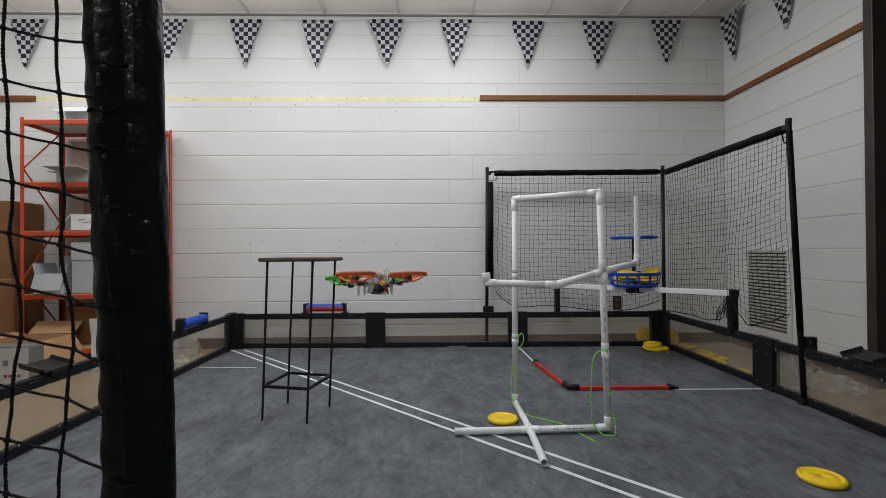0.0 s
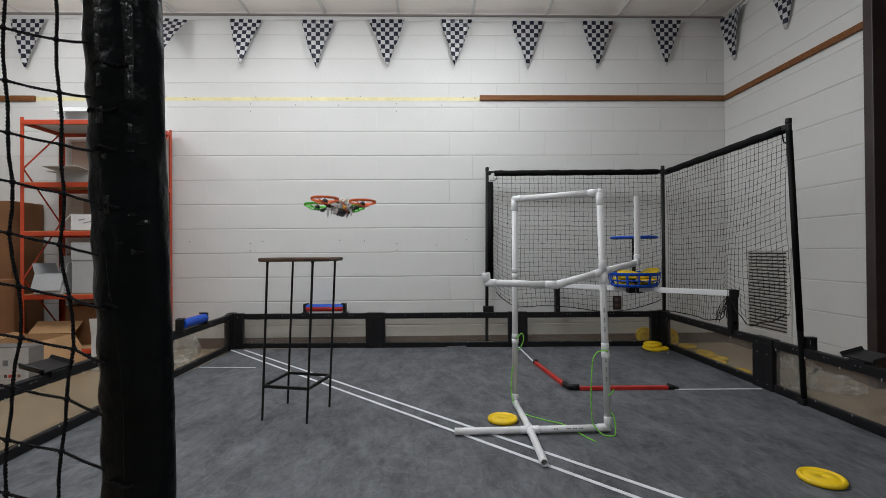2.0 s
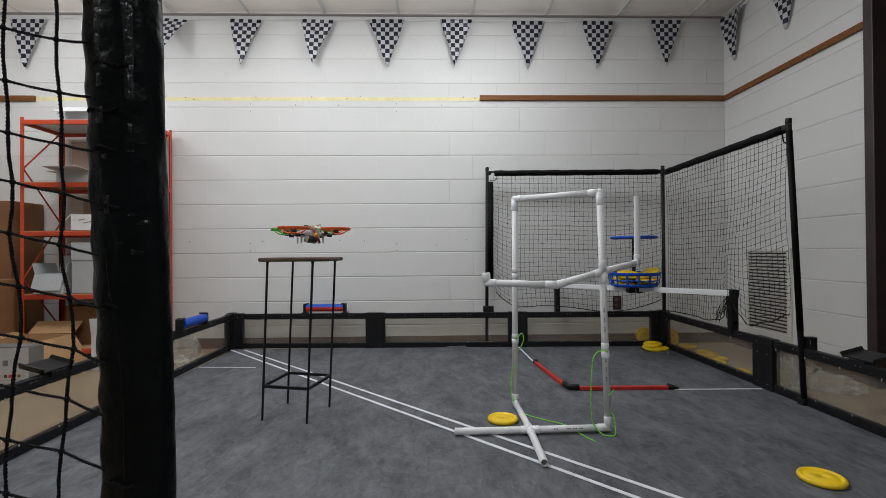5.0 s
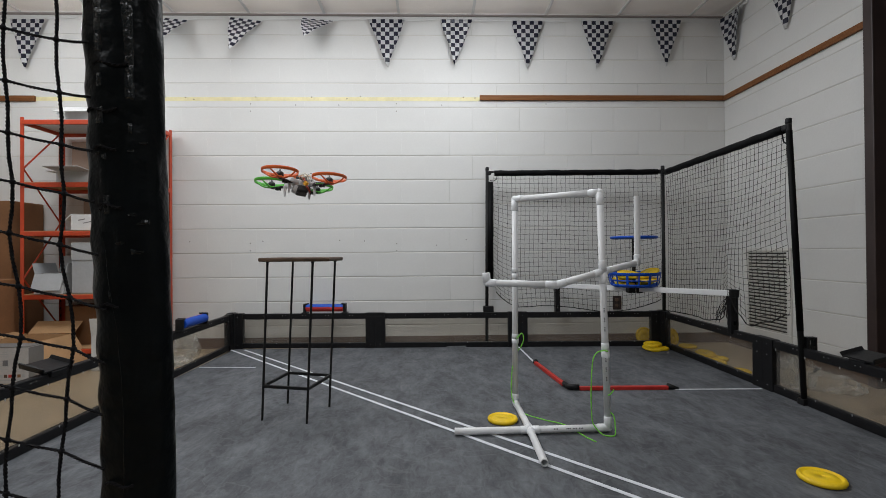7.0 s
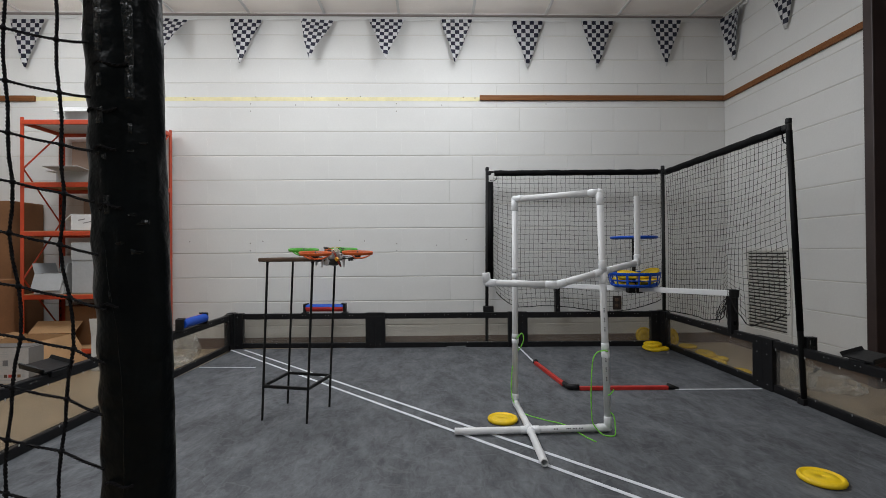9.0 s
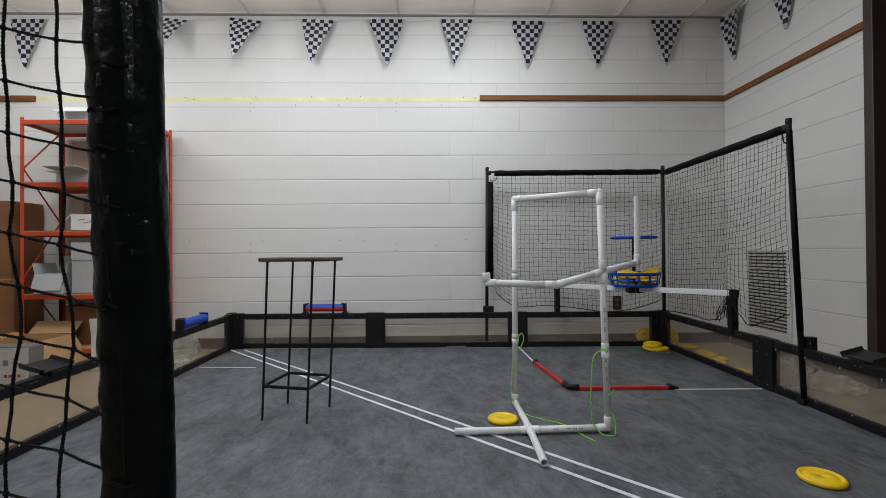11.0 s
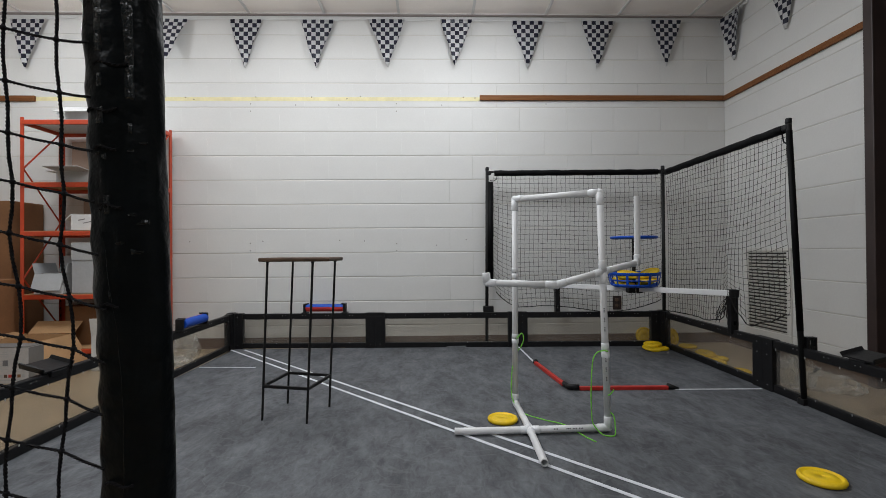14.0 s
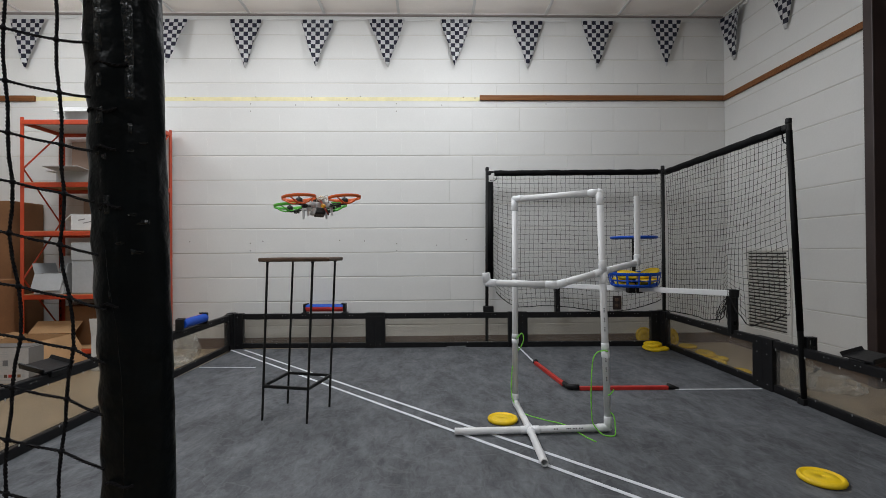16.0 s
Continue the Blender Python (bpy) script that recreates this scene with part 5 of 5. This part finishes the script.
def flown(x, y, z, yaw, pitch, roll):
    """Pose of the quadcopter: turn, then nose up, then lean to its right."""
    return Matrix.Translation((x, y, z)) @ Matrix.Rotation(radians(yaw), 4, "Z") @ Matrix.Rotation(radians(pitch), 4, "X") @ Matrix.Rotation(radians(roll), 4, "Y")


def motions():
    walk(DRONE, [
        (0.0, flown(-0.216, 1.770, 0.696, 22.3, -6.3, 1.4)),
        (0.5, flown(-0.273, 2.115, 1.012, 24.4, -2.7, -4.5)),
        (0.7, flown(-0.323, 2.233, 1.081, 24.1, 0.3, -2.6)),
        (1.0, flown(-0.416, 2.425, 1.123, 26.9, 5.5, -0.3)),
        (1.5, flown(-0.503, 2.571, 0.961, 26.2, 1.9, -0.8)),
        (1.8, flown(-0.515, 2.586, 0.921, 24.4, 0.4, 3.4)),
        (2.0, flown(-0.491, 2.500, 1.052, 24.2, -2.9, 2.0)),
        (2.2, flown(-0.470, 2.495, 1.252, 24.2, 1.2, -3.6)),
        (2.5, flown(-0.448, 2.383, 1.418, 24.9, 6.0, -2.2)),
        (2.7, flown(-0.443, 2.305, 1.429, 24.6, 0.5, -0.1)),
        (3.0, flown(-0.441, 2.178, 1.375, 24.3, -5.1, 2.3)),
        (3.5, flown(-0.476, 2.146, 1.153, 25.1, 0.6, -1.3)),
        (3.8, flown(-0.518, 2.182, 1.012, 26.1, -1.8, -1.3)),
        (4.0, flown(-0.542, 2.156, 0.935, 26.9, -2.4, 4.6)),
        (4.2, flown(-0.587, 2.243, 0.885, 28.2, -5.5, 1.3)),
        (4.6, flown(-0.610, 2.270, 0.872, 27.0, -2.0, 1.0)),
        (5.3, flown(-0.560, 2.290, 0.950, 27.0, 1.0, 0.0)),
        (6.0, flown(-0.465, 2.230, 1.070, 28.5, 3.0, -1.0)),
        (6.3, flown(-0.438, 2.176, 1.126, 29.3, 3.9, -1.6)),
        (6.5, flown(-0.473, 2.083, 1.150, 29.3, -6.0, 0.7)),
        (7.0, flown(-0.553, 1.973, 1.097, 27.4, -4.0, 3.2)),
        (7.5, flown(-0.619, 2.116, 0.917, 27.1, -3.2, 2.1)),
        (7.8, flown(-0.662, 2.270, 0.846, 27.1, 1.4, -2.0)),
        (8.0, flown(-0.717, 2.366, 0.854, 26.7, 8.9, -0.6)),
        (8.2, flown(-0.714, 2.305, 0.852, 26.2, 9.2, 1.1)),
        (8.3, flown(-0.720, 2.313, 0.854, 27.6, 13.4, 1.6)),
        (8.5, flown(-0.692, 2.277, 0.868, 30.1, 14.6, 8.3)),
        (8.7, flown(-0.607, 2.189, 0.857, 30.8, -8.1, 10.0)),
        (8.8, flown(-0.561, 2.199, 0.845, 28.2, -6.3, 0.7)),
        (9.0, flown(-0.477, 2.200, 0.794, 29.2, 4.6, -0.6)),
        (9.2, flown(-0.417, 2.155, 0.755, 30.2, 7.9, -0.3)),
        (9.6, flown(-0.330, 1.950, 0.660, 29.0, 6.0, 1.0)),
        (10.1, flown(-0.180, 1.500, 0.460, 28.0, 3.0, 2.0)),
        (10.6, flown(0.000, 1.020, 0.220, 27.0, 0.0, 0.0)),
        (11.0, flown(0.130, 0.760, 0.090, 26.0, 0.0, 0.0)),
        (11.3, flown(0.155, 0.710, 0.079, 26.0, 0.0, 0.0)),
        (11.7, flown(0.155, 0.710, 0.079, 26.0, 0.0, 0.0)),
        (12.0, flown(0.170, 0.709, 0.363, 25.7, -15.0, 4.9)),
        (12.1, flown(0.163, 0.709, 0.433, 25.7, -15.0, 4.9)),
        (12.2, flown(0.153, 0.729, 0.523, 24.2, -13.6, 4.4)),
        (12.5, flown(0.104, 0.939, 0.789, 23.6, -5.5, -0.5)),
        (12.7, flown(0.053, 1.119, 0.968, 25.5, -1.5, -1.0)),
        (13.0, flown(-0.010, 1.352, 1.230, 27.8, 8.9, -2.3)),
        (13.4, flown(-0.080, 1.417, 1.475, 23.8, 5.9, 7.6)),
        (13.5, flown(-0.122, 1.458, 1.576, 18.6, 4.5, 0.6)),
        (13.7, flown(-0.130, 1.420, 1.640, 25.0, 3.0, 4.0)),
        (14.0, flown(-0.180, 1.400, 1.680, 26.0, 2.0, 3.0)),
        (14.3, flown(-0.240, 1.400, 1.600, 28.0, 0.0, 3.0)),
        (14.5, flown(-0.270, 1.375, 1.518, 29.4, -0.3, 2.3)),
        (14.8, flown(-0.288, 1.433, 1.379, 27.6, -8.2, 1.4)),
        (15.0, flown(-0.331, 1.529, 1.302, 27.8, -4.8, -0.3)),
        (15.5, flown(-0.497, 1.762, 1.116, 28.6, -2.1, 10.3)),
        (16.0, flown(-0.513, 2.092, 1.016, 27.2, -4.4, -2.6)),
    ])
    # swing towards the room and lean of the pennants that the draught lifts
    for k, rows in (
        (1, ((0.0, 11, 0), (1.0, 13, 0), (2.0, 24, 4), (3.0, 17, 2), (4.0, 17, 2), (4.3, 19, 2), (5.3, 30, 5), (6.3, 38, 7), (7.0, 36, 6), (7.6, 39, 6), (8.0, 43, 8), (8.5, 39, 6), (9.0, 26, 4), (10.0, 30, 4), (11.4, 28, 5), (12.5, 22, 3), (13.5, 15, 1), (15.0, 15, 1), (16.0, 11, 0))),
        (2, ((0.0, 0, 0), (1.0, 5, 2), (2.0, 10, 2), (3.0, 0, 0), (4.0, 0, 0), (4.6, 3, 1), (5.5, 18, 3), (6.3, 26, 6), (6.6, 22, 6), (7.0, 32, 7), (7.3, 40, 8), (7.6, 39, 8), (8.0, 38, 8), (8.5, 21, 4), (9.0, 11, 2), (10.0, 15, 4), (11.4, 22, 7), (12.0, 21, 6), (12.5, 18, 4), (13.2, 5, 1), (14.0, 0, 0), (16.0, 0, 0))),
        (3, ((0.0, 0, 0), (3.5, 0, 0), (4.0, 5, 1), (5.2, 11, 2), (6.3, 17, 3), (6.6, 19, 3), (7.0, 48, 5), (7.3, 59, 5), (7.6, 60, 5), (8.0, 59, 5), (8.5, 36, 6), (9.0, 21, 4), (10.0, 15, 3), (11.4, 11, 2), (12.5, 5, 0), (14.0, 0, 0), (16.0, 3, 0))),
        (4, ((0.0, 0, 0), (7.0, 0, 0), (7.6, 9, 0), (8.0, 16, 0), (8.5, 22, 0), (9.0, 19, 1), (9.6, 11, 0), (11.3, 2, 0), (12.5, 7, 1), (13.5, 0, 0), (16.0, 0, 0))),
        (5, ((0.0, 5, 0), (7.0, 6, 0), (9.0, 11, 0), (11.4, 7, 0), (16.0, 5, 0))),
    ):
        ob = PENNANTS[k]
        at = ob.location.copy()
        walk(ob, [(t, pose(at.x, at.y, at.z, -swing, lean, 0)) for t, swing, lean in rows])


# ---- the blocks of the walls ----
def block_mesh(w, h, cache={}):
    key = (round(w, 4), round(h, 3))
    if key not in cache:
        bm = bmesh.new()
        b, bx, d = 0.0028, 0.0009 if w < 0.4098 and w > 0.405 else 0.00004, 0.0034
        w2, h2 = w / 2, h / 2
        outer = [bm.verts.new(p) for p in ((-w2, 0, -h2), (w2, 0, -h2), (w2, 0, h2), (-w2, 0, h2))]
        mid = [bm.verts.new((x * (1 - bx * 0.5 / w2), -d * 0.75, z * (1 - b * 0.5 / h2))) for x, z in ((-w2, -h2), (w2, -h2), (w2, h2), (-w2, h2))]
        inner = [bm.verts.new((x * (1 - 2 * bx / w2), -d, z * (1 - 2 * b / h2))) for x, z in ((-w2, -h2), (w2, -h2), (w2, h2), (-w2, h2))]
        for r0, r1 in ((outer, mid), (mid, inner)):
            for k in range(4):
                bm.faces.new((r0[k], r0[(k + 1) % 4], r1[(k + 1) % 4], r1[k]))
        bm.faces.new(inner)
        me = bpy.data.meshes.new("block")
        bm.to_mesh(me)
        bm.free()
        me.materials.append(WALL_PAINT)
        cache[key] = me
    return cache[key]


COURSE, PITCH, GAP, SIDE = 0.2068, 0.4105, 0.0055, 0.0012
lay = random.Random(4)


def lay_blocks(parent, along, lo, hi, first, filled):
    """Courses of blocks on a wall, along x on the back wall or along y on the side wall. The upright joints before filled are painted shut."""
    for k in range(-4, 10):
        z0, z1 = 0.784 + COURSE * k, min(0.784 + COURSE * (k + 1), TOP + 0.02)
        s = first[k % 2]
        s -= PITCH * math.ceil((s - lo) / PITCH)
        while s < hi:
            a, b = max(s, lo), min(s + PITCH, hi)
            s += PITCH
            if b - a < 0.04:
                continue
            thin = lay.choice((0, 0, 0.001, 0.002))
            ob = new("block", block_mesh(b - a - (SIDE if a > filled else 0.00005), z1 - z0 - GAP + 0.001 - thin))
            ob.parent = parent
            jig = lay.uniform(0, 0.0006) if a > filled else 0.0
            if along == "x":
                ob.matrix_basis = pose((a + b) / 2, BACK + 0.0034 + jig, (z0 + z1) / 2 + lay.uniform(-0.0006, 0.0006), lay.uniform(-0.05, 0.05), lay.uniform(-0.02, 0.02))
            else:
                ob.matrix_basis = pose(RIGHT + 0.0034 + jig, (a + b) / 2, (z0 + z1) / 2, 0, 0, 90 + 180)


lay_blocks(wall_back, "x", -4.3, RIGHT, (1.391, 1.59), 0.1)
lay_blocks(wall_right, "y", JAMB, BACK, (3.765, 3.56), 9)
motions()
